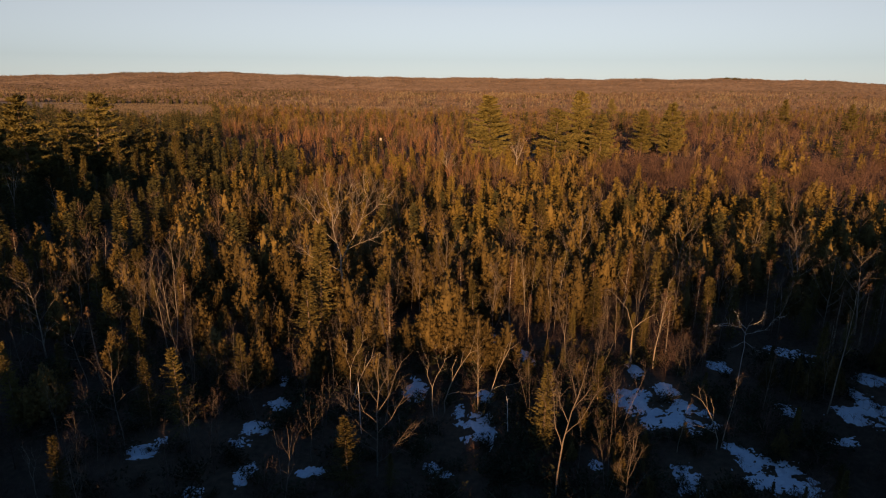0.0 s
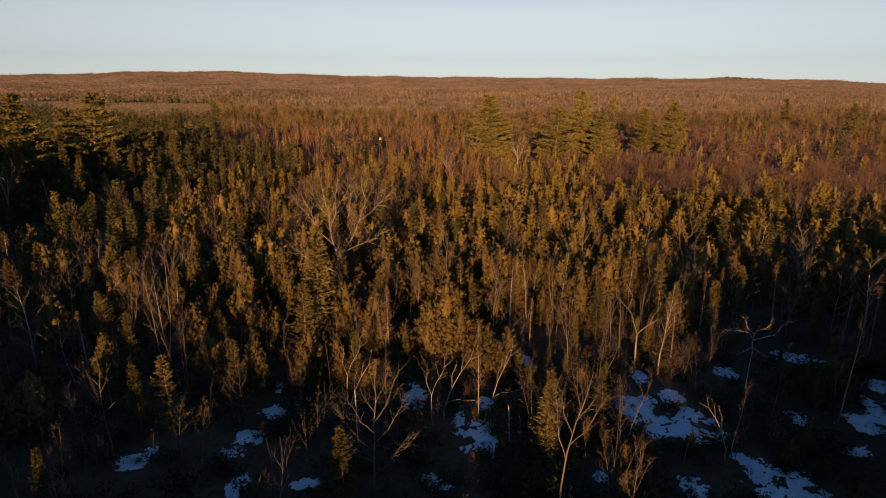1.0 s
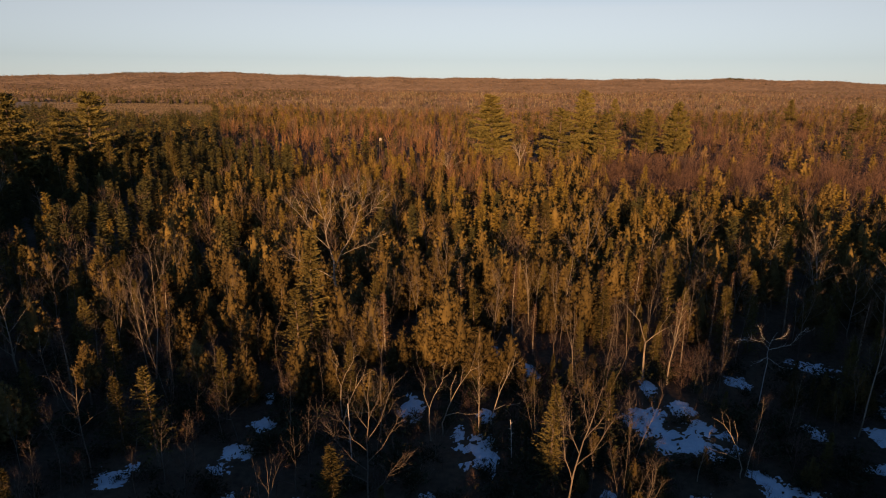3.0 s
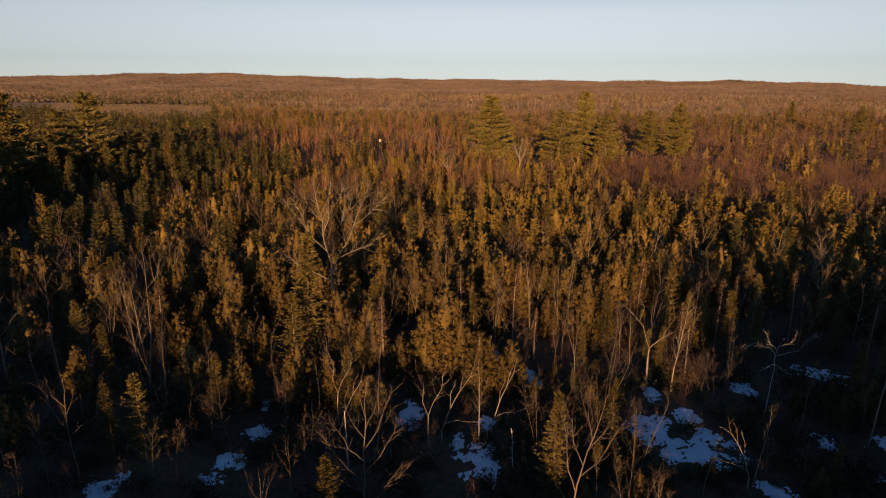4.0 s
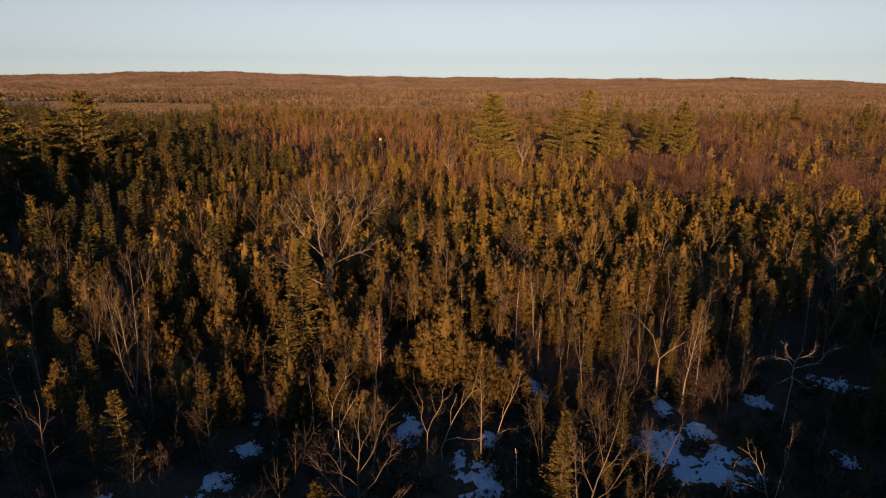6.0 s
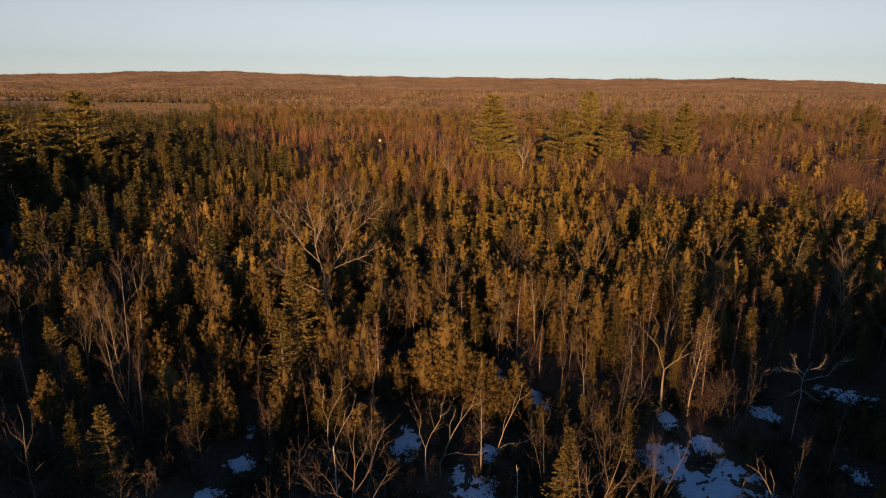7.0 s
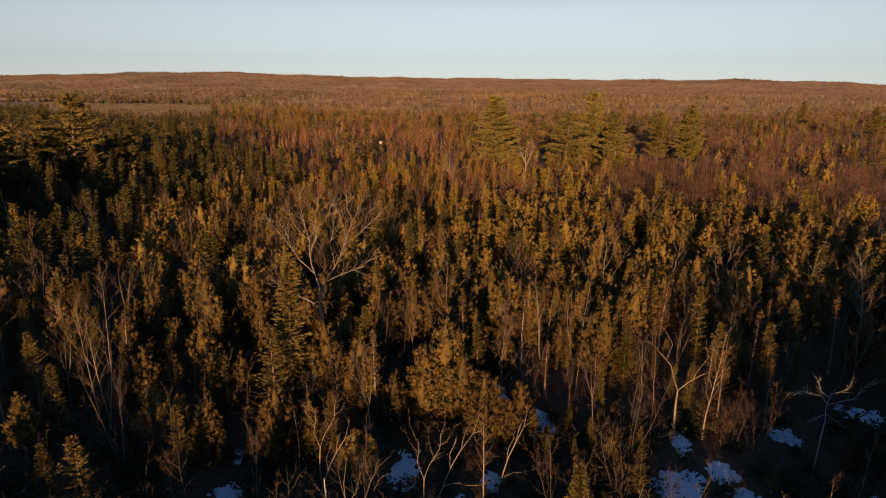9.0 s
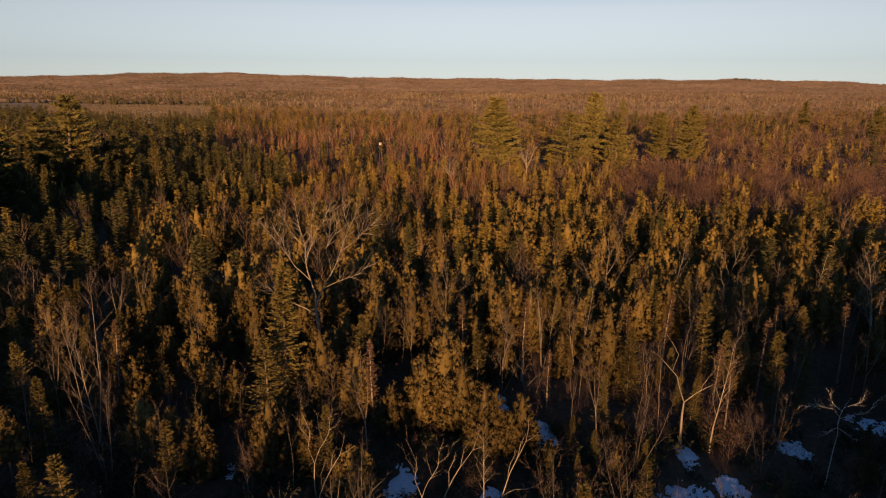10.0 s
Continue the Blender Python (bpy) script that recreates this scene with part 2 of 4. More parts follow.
def spruce_shape(whorls, branches, leaves, size, width=1.7, low=0.14, thin=1.0):
    """Trunk and crown of a spruce: uneven branches all the way up a straight stem, longest low down, their tips turned up."""
    trunk, crown = Soup(), Soup()
    line, _ = wander((0, 0, -0.3), (0, 0, 1), 10.3, 5, 0.015, 0.1)
    trunk.tube(line, np.linspace(0.16, 0.015, len(line)), 5)
    total = whorls * branches
    side_of = rng.uniform(0, 6.28, 2)
    for i in range(total):
        h = low + (0.985 - low) * (i + rng.uniform(0, 1.0)) / total
        if rng.uniform() > thin:
            continue
        turn = i * 2.4 + rng.uniform(-0.7, 0.7)
        uneven = 1 + 0.22 * math.sin(turn + side_of[0] + 4 * h) + 0.18 * math.sin(2 * turn + side_of[1] - 9 * h)
        reach = width * (1 - h) ** 0.85 * rng.uniform(0.4, 1.1) * uneven + 0.1
        p, _ = along(line, min(h, 0.99))
        d = np.array((math.cos(turn), math.sin(turn), 0.42 - 0.62 * (1 - h) + rng.uniform(-0.12, 0.12)))
        s = (np.arange(leaves) + rng.uniform(0.0, 1.0, leaves)) / leaves
        at = p + d * (reach * s)[:, None] + np.array((0, 0, 1)) * (0.25 * reach * s ** 2)[:, None]
        flip = np.where(np.arange(leaves) % 2, 1, -1)[:, None]
        way = d + flip * np.array((-math.sin(turn), math.cos(turn), 0.0)) * rng.uniform(0.3, 1.0, (leaves, 1)) + rng.normal(size=(leaves, 3)) * 0.3
        crown.sprays(at, way, size * (1.25 - 0.5 * s) * rng.uniform(0.6, 1.3, leaves), size * 0.40)
    crown.sprays([line[-1] - (0, 0, 0.35)] * 3, [(0.1, 0, 1), (-0.1, 0.1, 1), (0, -0.1, 1)], 0.5, 0.2)
    return trunk, crown


def pine_shape(boughs, tufts, size, width=2.6):
    """Trunk, boughs and needle tufts of an old white pine with level, layered plates."""
    trunk, limb, crown = Soup(), Soup(), Soup()
    line, _ = wander((0, 0, -0.2), (0, 0, 1), 10.1, 6, 0.02, 0.1)
    trunk.tube(line, np.linspace(0.2, 0.03, len(line)), 6)
    for i in range(boughs):
        h = 0.15 + 0.84 * (i + rng.uniform(0, 0.8)) / boughs
        turn = i * 2.4 + rng.uniform(-0.5, 0.5)
        reach = width * (1 - h) ** 0.7 * rng.uniform(0.6, 1.15) * min(1.0, 0.55 + 1.6 * (h - 0.15)) + 0.15
        p, _ = along(line, min(h, 0.985))
        d = unit((math.cos(turn), math.sin(turn), rng.uniform(0.0, 0.22)))
        bough, _ = wander(p, d, reach, 3, 0.07, 0.06)
        limb.tube(bough, np.linspace(0.05, 0.01, 4), 3)
        k = int(tufts * (0.4 + 0.6 * reach / width))
        s = rng.uniform(0.04, 1.0, k) ** 0.75
        at = np.array([along(bough, x * 0.999)[0] for x in s])
        spread_out = np.array((-math.sin(turn), math.cos(turn), 0))
        at = at + spread_out * (rng.uniform(-0.32, 0.32, k) * reach * (0.35 + 0.65 * s))[:, None] + np.array((0, 0, 1)) * rng.uniform(-0.06, 0.16, k)[:, None]
        for _ in range(3):
            way = d * 0.7 + rng.normal(size=(k, 3)) * (0.55, 0.55, 0.28) + (0, 0, 0.25)
            crown.sprays(at, way, size * rng.uniform(0.7, 1.3, k), size * 0.5)
    crown.sprays([line[-1] - (0, 0, 0.3)] * 6, rng.normal(size=(6, 3)) * 0.3 + (0, 0, 1), 0.5, 0.16)
    return trunk, limb, crown


def bare_shape(stems=1, fork=0.4, leaders=2, limbs=9, kids=6, twigs=5, spread=32, reach=4.0, thick=0.12, bend=0.07, lean=0.0, split=18, twig_len=0.9, twig_r=0.007, low=0.3):
    """Trunk, limbs (a soup each) and twigs of a leafless broad-leaved tree. fork: where the bole divides."""
    trunk, made, twig = Soup(), [], Soup()

    def twigs_on(line, n, length):
        for _ in range(n):
            p, d = along(line, rng.uniform(0.2, 0.99))
            way = off(d, rng.uniform(12, 38), rng.uniform(0, 6.28)) + (0, 0, 0.2)
            twig.tube(np.array((p, p + unit(way) * length * rng.uniform(0.5, 1.3))), (twig_r, 0.0), 3)

    def limbs_on(line, n, start, r, into=None):
        for i in range(n):
            s = start + (0.96 - start) * (i + rng.uniform(0, 0.9)) / n
            p, d = along(line, s)
            size = reach * (1.1 - 0.8 * s) * rng.uniform(0.65, 1.2)
            branch = into or Soup()
            limb, _ = wander(p, off(d, spread * rng.uniform(0.7, 1.35), i * 2.4 + rng.uniform(-0.6, 0.6)), size, 4, bend * 1.2, 0.07)
            branch.tube(limb, r * (1.05 - 0.6 * s) * np.array((1, 0.72, 0.48, 0.25, 0.0)), 4)
            twigs_on(limb, twigs, twig_len)
            for j in range(kids):
                q, dd = along(limb, rng.uniform(0.2, 0.9))
                kid, _ = wander(q, off(dd, rng.uniform(16, 38), rng.uniform(0, 6.28)), size * rng.uniform(0.3, 0.6), 3, bend * 1.4, 0.08)
                branch.tube(kid, r * 0.34 * np.array((1, 0.7, 0.4, 0.0)), 3)
                twigs_on(kid, twigs, twig_len * 0.85)
            if into is None:
                made.append(branch)

    for k in range(stems):
        turn = k * 6.28 / max(stems, 1) + rng.uniform(-0.5, 0.5)
        tilt = 0.0 if stems == 1 else rng.uniform(0.10, 0.26)
        d = (lean + tilt * math.cos(turn), tilt * math.sin(turn), 1)
        foot = (0.12 * math.cos(turn) * (stems > 1), 0.12 * math.sin(turn) * (stems > 1), -0.3)
        t = thick / stems ** 0.4
        if fork >= 1:
            line, _ = wander(foot, d, 10.1 * (1 if k == 0 else rng.uniform(0.75, 1)), 8, bend * 0.6, 0.05)
            stem = trunk if stems == 1 else Soup()
            stem.tube(line, np.linspace(t, 0.004, 9), 6)
            if stems > 1:
                made.append(stem)
            limbs_on(line, limbs, low, t * 0.36, stem if stems > 1 else None)
            continue
        bole, d = wander(foot, d, 10.2 * fork, 4, bend * 0.5, 0.04)
        trunk.tube(np.vstack([bole, bole[-1:] + np.array(d) * 0.15]), np.append(np.linspace(t, t * 0.76, 5), 0.0), 6)
        for g in range(leaders):
            turn2 = g * 6.28 / leaders + 0.3 + rng.uniform(-0.4, 0.4)
            lead, _ = wander(bole[-1], off(d, split * rng.uniform(0.7, 1.2), turn2), 10.2 * (1 - fork) * rng.uniform(0.85, 1.05), 6, bend, 0.06)
            big = Soup()
            big.tube(lead, t * 0.68 * np.linspace(1, 0, 7) ** 0.8, 5)
            made.append(big)
            limbs_on(lead, max(2, limbs // leaders), 0.12, t * 0.32, big)
    return trunk, made, twig


def drawn_shape(limbs, thick, kids=5, twigs=3, twig_len=0.55, kid_len=1.3):
    """A leafless tree of given habit. limbs: rows of parent row, start along it, and bends (degrees from upright, length); row 0 is the trunk."""
    trunk, made, twig = Soup(), [], Soup()
    lines, radii = [], []
    for row, (parent, start, bends) in enumerate(limbs):
        if row == 0:
            p, r = np.array((0.0, 0.0, -0.3)), thick * 0.74
        else:
            p, _ = along(lines[parent], min(start, 0.999))
            r = max(0.011, radii[parent] * (1 - 0.62 * start) * (0.62 if start < 0.95 else 0.95 if parent == 0 else 0.8))
        line = [p]
        deep = rng.uniform(-0.35, 0.35) if row else 0.0
        for degrees_off, length in bends:
            a = radians(degrees_off)
            for half in (0, 1):
                way = unit((math.sin(a), deep + rng.normal() * 0.10, math.cos(a)) + rng.normal(size=3) * 0.06)
                line.append(line[-1] + way * length / 2)
        line = np.array(line)
        lines.append(line)
        radii.append(r)
        soup = trunk if row == 0 else Soup()
        end = 0.5 if row == 0 and any(q[0] == 0 and q[1] >= 0.95 for q in limbs[1:]) else 0.12
        soup.tube(np.vstack([line, line[-1:] + (line[-1] - line[-2]) * 0.08]), np.append(r * np.linspace(1, end, len(line)), 0.0), 6 if row == 0 else 5)
        if row:
            made.append(soup)
        reach = np.linalg.norm(np.diff(line, axis=0), axis=1).sum()
        for _ in range(int(kids * reach / 3.0) if row else 0):
            q, d = along(line, rng.uniform(0.25, 0.97))
            kid, _ = wander(q, off(d, rng.uniform(20, 50), rng.uniform(0, 6.28)), kid_len * rng.uniform(0.4, 1.1), 3, 0.16, 0.08)
            soup.tube(kid, max(0.32 * r, 0.011) * np.array((1, 0.75, 0.45, 0.0)), 3)
            for _ in range(twigs):
                q2, d2 = along(kid, rng.uniform(0.2, 0.99))
                twig.tube(np.array((q2, q2 + off(d2, rng.uniform(15, 40), rng.uniform(0, 6.28)) * twig_len * rng.uniform(0.5, 1.2))), (0.006, 0.0), 3)
    return trunk, made, twig


# habits of single trees, 10 m high
HABITS = dict(
    wye=(((-1, 0, ((4, 2.1), (1, 2.0))), (0, 1.0, ((-20, 2.0), (-42, 1.9), (-58, 0.9))), (1, 0.42, ((11, 1.3), (-32, 1.7), (-15, 0.8))), (0, 1.0, ((32, 1.2), (50, 1.0), (60, 0.6))), (3, 0.45, ((10, 0.9), (24, 1.2), (-20, 1.8))), (1, 0.75, ((-10, 0.9), (-30, 0.9)))), 0.165, 3, 1, 0.4, 0.9),
    antler=(((-1, 0, ((3, 2.6), (2, 2.4), (-6, 1.6), (20, 1.5))), (0, 0.70, ((80, 0.9), (72, 1.1), (35, 1.1), (60, 1.0))), (0, 0.72, ((-35, 0.7), (-82, 1.0), (-94, 1.5))), (0, 0.58, ((-115, 0.8), (-100, 1.0))), (0, 0.58, ((120, 1.0), (135, 0.8))), (0, 0.85, ((68, 1.2), (8, 1.1))), (0, 0.80, ((-50, 1.0), (-25, 1.2))), (1, 0.6, ((20, 1.0), (70, 0.9))), (2, 0.6, ((-60, 0.7), (-100, 0.9)))), 0.066, 13, 3, 0.45, 0.8),
    vee=(((-1, 0, ((-2, 1.7), (0, 1.7))), (0, 1.0, ((-22, 1.3), (6, 1.2), (-24, 1.6), (-4, 1.2))), (0, 1.0, ((16, 1.5), (27, 1.6), (4, 1.4), (20, 0.9))), (1, 0.4, ((-45, 1.0), (-18, 1.2))), (2, 0.35, ((-12, 1.4), (-3, 1.3))), (2, 0.55, ((48, 1.0), (20, 0.9)))), 0.10, 5, 2, 0.45, 1.0),
    sweep=(((-1, 0, ((2, 1.5), (12, 1.9), (26, 2.2), (38, 1.7), (60, 1.4))), (0, 0.3, ((70, 1.2), (84, 1.3), (70, 0.8))), (0, 0.45, ((0, 1.6), (14, 1.6))), (0, 0.62, ((12, 1.5), (28, 1.0))), (0, 0.8, ((20, 1.1), (2, 0.8)))), 0.10, 4, 2, 0.45, 1.0),
    vase=(((-1, 0, ((0, 2.4), (-2, 2.0), (2, 2.0), (-1, 2.2), (3, 1.4))), (0, 0.12, ((42, 1.5), (28, 1.8), (35, 1.6))), (0, 0.28, ((-44, 1.4), (-30, 1.8), (-22, 1.4))), (0, 0.34, ((40, 1.4), (24, 1.8), (18, 1.2))), (0, 0.42, ((-34, 1.5), (-20, 1.8), (-26, 1.0))), (0, 0.5, ((36, 1.5), (18, 1.7), (24, 0.9))), (0, 0.58, ((-28, 1.5), (-16, 1.6))), (0, 0.64, ((26, 1.4), (12, 1.5))), (0, 0.72, ((-22, 1.3), (-8, 1.0))), (1, 0.5, ((50, 1.0), (36, 1.0))), (2, 0.5, ((-52, 1.0), (-40, 0.9))), (0, 0.2, ((-60, 1.0), (-48, 1.2)))), 0.095, 11, 4, 0.6, 1.3),
    slant=(((-1, 0, ((2, 2.2), (8, 2.2), (14, 2.2), (18, 1.8), (10, 1.6))), (0, 0.36, ((-16, 1.6), (-6, 1.8), (-12, 1.5))), (0, 0.45, ((38, 1.4), (22, 1.6), (30, 1.2))), (0, 0.52, ((-20, 1.5), (-4, 1.6))), (0, 0.6, ((42, 1.3), (26, 1.2))), (0, 0.68, ((-14, 1.4), (2, 1.2))), (1, 0.5, ((-40, 1.0), (-20, 1.1)))), 0.095, 10, 4, 0.55, 1.2),
    sparse=(((-1, 0, ((-3, 2.2), (-8, 2.2), (-4, 2.0), (4, 1.8), (-4, 1.4))), (0, 0.42, ((48, 1.2), (58, 1.2), (40, 1.0))), (0, 0.48, ((-42, 1.3), (-26, 1.6), (-34, 1.0))), (0, 0.58, ((30, 1.4), (16, 1.4))), (0, 0.64, ((-40, 1.1), (-18, 1.2))), (0, 0.36, ((-66, 1.0), (-50, 0.9)))), 0.075, 5, 3, 0.5, 1.0),
    twincrown=(((-1, 0, ((2, 2.4), (0, 2.0))), (0, 1.0, ((-14, 1.3), (-6, 1.3), (-18, 1.2), (-6, 1.2))), (0, 0.86, ((28, 1.3), (30, 1.2), (16, 1.3), (26, 1.2), (10, 0.8))), (1, 0.15, ((-46, 1.1), (-34, 1.2), (-44, 1.0), (-30, 0.7))), (1, 0.35, ((18, 1.1), (4, 1.2), (12, 0.9))), (2, 0.3, ((-4, 1.2), (8, 1.2), (0, 1.1))), (2, 0.5, ((56, 1.1), (42, 1.2), (50, 0.8))), (2, 0.15, ((60, 1.2), (66, 1.0), (46, 0.8))), (1, 0.5, ((-40, 1.0), (-24, 1.1))), (4, 0.4, ((36, 0.9), (24, 0.9))), (3, 0.4, ((-12, 1.0), (-26, 0.9))), (5, 0.4, ((30, 0.9), (16, 0.8))), (0, 0.72, ((-56, 1.2), (-64, 1.0), (-40, 0.9))), (2, 0.7, ((-14, 0.9), (2, 0.8))), (6, 0.4, ((24, 1.0), (34, 0.8)))), 0.165, 20, 4, 0.5, 1.2))


def light_bare(limbs, slivers, sliver, width, spread=0.5, bole=0.35, girth=0.11):
    """One small soup for a leafless tree that stands far off: bole, limbs and a rounded haze of twigs."""
    s = Soup()
    line, _ = wander((0, 0, -0.3), (0, 0, 1), 9.3, 3, 0.04, 0.05)
    s.tube(line, np.linspace(girth, 0.02, 4), 3)
    radius = 4.2 * spread
    for i in range(limbs):
        h = bole + (0.8 - bole) * (i + rng.uniform()) / max(limbs, 1)
        p, d = along(line, h)
        turn = i * 2.4 + rng.uniform(-0.5, 0.5)
        tip = p + unit((math.cos(turn) * spread, math.sin(turn) * spread, 0.8)) * (10 - p[2]) * rng.uniform(0.55, 0.85)
        s.tube(np.array([p, tip]), (0.045, 0.0), 3)
    ball = rng.normal(size=(slivers, 3))
    ball /= np.linalg.norm(ball, axis=1)[:, None]
    r = rng.uniform(0.25, 0.9, slivers)[:, None]
    mid = np.array((0, 0, 10 * (bole + 1) / 2))
    at = mid + ball * r * (radius, radius, 4.6 * (1 - bole)) + (0, 0, -0.3 * sliver)
    way = ball * (spread, spread, 0.5) + rng.normal(size=(slivers, 3)) * 0.25 + (0, 0, 0.75)
    s.sprays(at, way, sliver * rng.uniform(0.6, 1.3, slivers), width)
    return s


def scatter(name, shapes, places, material, label, category="trees", jitter=0.15):
    """Many far trees joined into one mesh. places: rows of x, y, z, height."""
    vs, fs, n = [], [], 0
    for x, y, z, h in places:
        v, f = shapes[rng.integers(len(shapes))]
        a = rng.uniform(0, 6.28)
        c, s = math.cos(a), math.sin(a)
        k = h / 10
        w = k * rng.uniform(1 - jitter, 1 + jitter)
        q = np.empty_like(v)
        q[:, 0] = (v[:, 0] * c - v[:, 1] * s) * w + x
        q[:, 1] = (v[:, 0] * s + v[:, 1] * c) * w + y
        q[:, 2] = v[:, 2] * k + z
        vs.append(q)
        fs.append(f + n)
        n += len(v)
    if not vs:
        return None
    ob = new(name, mesh_of(name, np.vstack(vs), np.vstack(fs), material, True))
    return tagged(ob, label, category, kind="stuff")


# ---- the lie of the land ----
def step(lo, hi, v):
    t = np.clip((v - lo) / (hi - lo), 0, 1)
    return t * t * (3 - 2 * t)


def land(x, y):
    """Height of the ground: flat swamp, rising far off to low wooded ridges."""
    x, y = np.asarray(x, float), np.asarray(y, float)
    r = np.hypot(x, y)
    az = np.degrees(np.arctan2(x, np.maximum(y, 1.0)))
    ridge = 36 + 18 * np.exp(-((az + 21) / 9.5) ** 2) + 3 * np.exp(-((az + 8) / 5) ** 2) + 3 * np.exp(-((az - 23) / 2.0) ** 2) - 20 * step(27, 36, az) - 5 * np.exp(-((az + 34) / 5) ** 2)
    ridge = ridge + 1.6 * np.sin(az * 0.9) + 1.0 * np.sin(az * 2.3 + 1)
    far = ridge * step(1600, 2850, r) - 60 * step(2950, 4300, r) * (az > -90)
    hill = 60 * np.exp(-((az + 31) / 2.6) ** 2) * np.exp(-((r - 4200) / 330) ** 2) + 48 * np.exp(-((az + 35) / 1.8) ** 2) * np.exp(-((r - 4300) / 330) ** 2)
    roll = 2.2 * np.sin(x / 170 + 1) * np.sin(y / 140) * step(150, 500, r)
    near = 0.22 * np.sin(x / 3.1 + 0.4 * y) * np.sin(y / 2.7 - 0.3 * x) + 0.2 * np.sin(x / 7.0) * np.cos(y / 9.0)
    return far * (y > -400) + hill * (y > 0) + roll + near * (1 - step(120, 200, r))


def sheet(name, xs, ys, material, extra=None):
    """A patch of ground on a grid of lines."""
    gx, gy = np.meshgrid(xs, ys)
    gz = land(gx, gy)
    if extra is not None:
        gz = gz + extra(gx, gy)
    v = np.stack([gx, gy, gz], -1).reshape(-1, 3)
    w, h = len(xs), len(ys)
    i = (np.arange(h - 1)[:, None] * w + np.arange(w - 1)[None]).ravel()
    f = np.concatenate([np.stack([i, i + 1, i + w + 1], 1), np.stack([i, i + w + 1, i + w], 1)])
    return new(name, mesh_of(name, v, f, material, True))


def graded(lo, hi, fine_lo, fine_hi, fine, growth=1.12):
    """Grid lines that are close together in the middle and wider towards the ends."""
    out = list(np.arange(fine_lo, fine_hi, fine))
    d, p = fine, out[-1]
    while p < hi:
        d *= growth
        p += d
        out.append(min(p, hi))
    d, p, low = fine, out[0], []
    while p > lo:
        d *= growth
        p -= d
        low.append(max(p, lo))
    return np.array(low[::-1] + out)


ground = sheet("ground", graded(-4600, 4600, -70, 70, 1.2, 1.12), graded(-2500, 4700, 40, 110, 1.2, 1.09), GROUND)
tagged(ground, "dark wet swamp floor with leaf litter and dead grass", "ground", kind="structure")

# closed canopy of the far hardwoods, a rough sheet at the height of their crowns
az = np.radians(np.linspace(-43, 43, 430))
row = np.concatenate([np.geomspace(735, 1600, 28), np.linspace(1618, 2950, 64), np.geomspace(2985, 4500, 9)])
rr = np.stack([row, row + 2.2], 1).ravel()          # foot and top of each row of crowns
ca, cr = np.meshgrid(az, rr)
turn_of = np.arange(len(rr))[:, None] // 2
cr = cr * (1 + 0.004 * np.sin(ca * 41 + turn_of * 2.1) + 0.002 * np.sin(ca * 97 + turn_of * 4.7))
cr = cr + np.repeat(rng.normal(size=(len(row), len(az))) * 0.9, 2, 0)
cx, cy = cr * np.sin(ca), cr * np.cos(ca)
crowns = np.zeros_like(cx)
crowns[1::2] = 3.2 + rng.normal(size=(len(row), len(az))) * 1.0
cz = land(cx, cy) + 1.5 + 3.0 * step(1400, 1900, cr) + crowns - 12 * (1 - step(735, 800, cr))
clear = (cx / cy > -0.63) & (cx / cy < -0.37) & (cy < 1060) | (cx / cy < -0.53) & (cy < 1030)
cz = np.where(clear, land(cx, cy) - 6, cz)
k = (np.arange(len(rr) - 1)[:, None] * len(az) + np.arange(len(az) - 1)[None]).ravel()
faces = np.concatenate([np.stack([k, k + 1, k + len(az) + 1], 1), np.stack([k, k + len(az) + 1, k + len(az)], 1)])
canopy = new("far_canopy", mesh_of("far_canopy", np.stack([cx, cy, cz], -1).reshape(-1, 3), faces, CANOPY))
tagged(canopy, "unbroken brown canopy of leafless forest on far ridges", "trees", kind="stuff")

# clearing of dry grass with a pale track, far off
field = sheet("field", np.linspace(-700, -250, 40), np.linspace(560, 1060, 40), FIELD, lambda x, y: 0.5 + 0 * x)
tagged(field, "open field of dry tan grass among the woods", "field", kind="structure")
road = sheet("road", np.linspace(-900, -500, 40), np.linspace(985, 999, 3), ROAD, lambda x, y: 0.9 + 0 * x)
tagged(road, "pale gravel road along the far field", "road", kind="structure")


# ---- snow left in the clearing ----
def snow_patch(x, y, rx, ry, seed):
    """A worn sheet of old snow with a ragged edge, thickest in its middle."""
    n = 34 if rx * ry < 8 else 54
    u = np.linspace(-1.35, 1.35, n)
    gx, gy = np.meshgrid(u, u)
    h = np.array([[noise.noise(Vector((px * rx * 0.55 + seed * 7.3, py * ry * 0.55, seed * 3.1))) + 0.6 * noise.noise(Vector((px * rx * 1.7 + seed, py * ry * 1.7, 9.0))) + 0.5 * noise.noise(Vector((px * rx * 4.0 + seed, py * ry * 4.5, 2.0))) for px in u] for py in u])
    top = 0.20 * np.clip(0.62 - (gx ** 2 + gy ** 2) + 1.75 * h, -0.6, 0.75)
    wx, wy = x + gx * rx, y + gy * ry
    v = np.stack([wx, wy, land(wx, wy) + top + 0.03], -1).reshape(-1, 3)
    i = (np.arange(n - 1)[:, None] * n + np.arange(n - 1)[None]).ravel()
    f = np.concatenate([np.stack([i, i + 1, i + n + 1], 1), np.stack([i, i + n + 1, i + n], 1)])
    t = top.ravel()
    f = f[(t[f] > -0.06).any(1)]
    used, inv = np.unique(f, return_inverse=True)
    ob = new("snow_patch", mesh_of("snow_patch", v[used], inv.reshape(-1, 3), SNOW, True))
    big = rx * ry > 8
    return tagged(ob, "broad sheet of melting snow on the swamp floor" if big else "small remnant of old snow on dark swamp floor", "snow", "snow patches in the clearing")


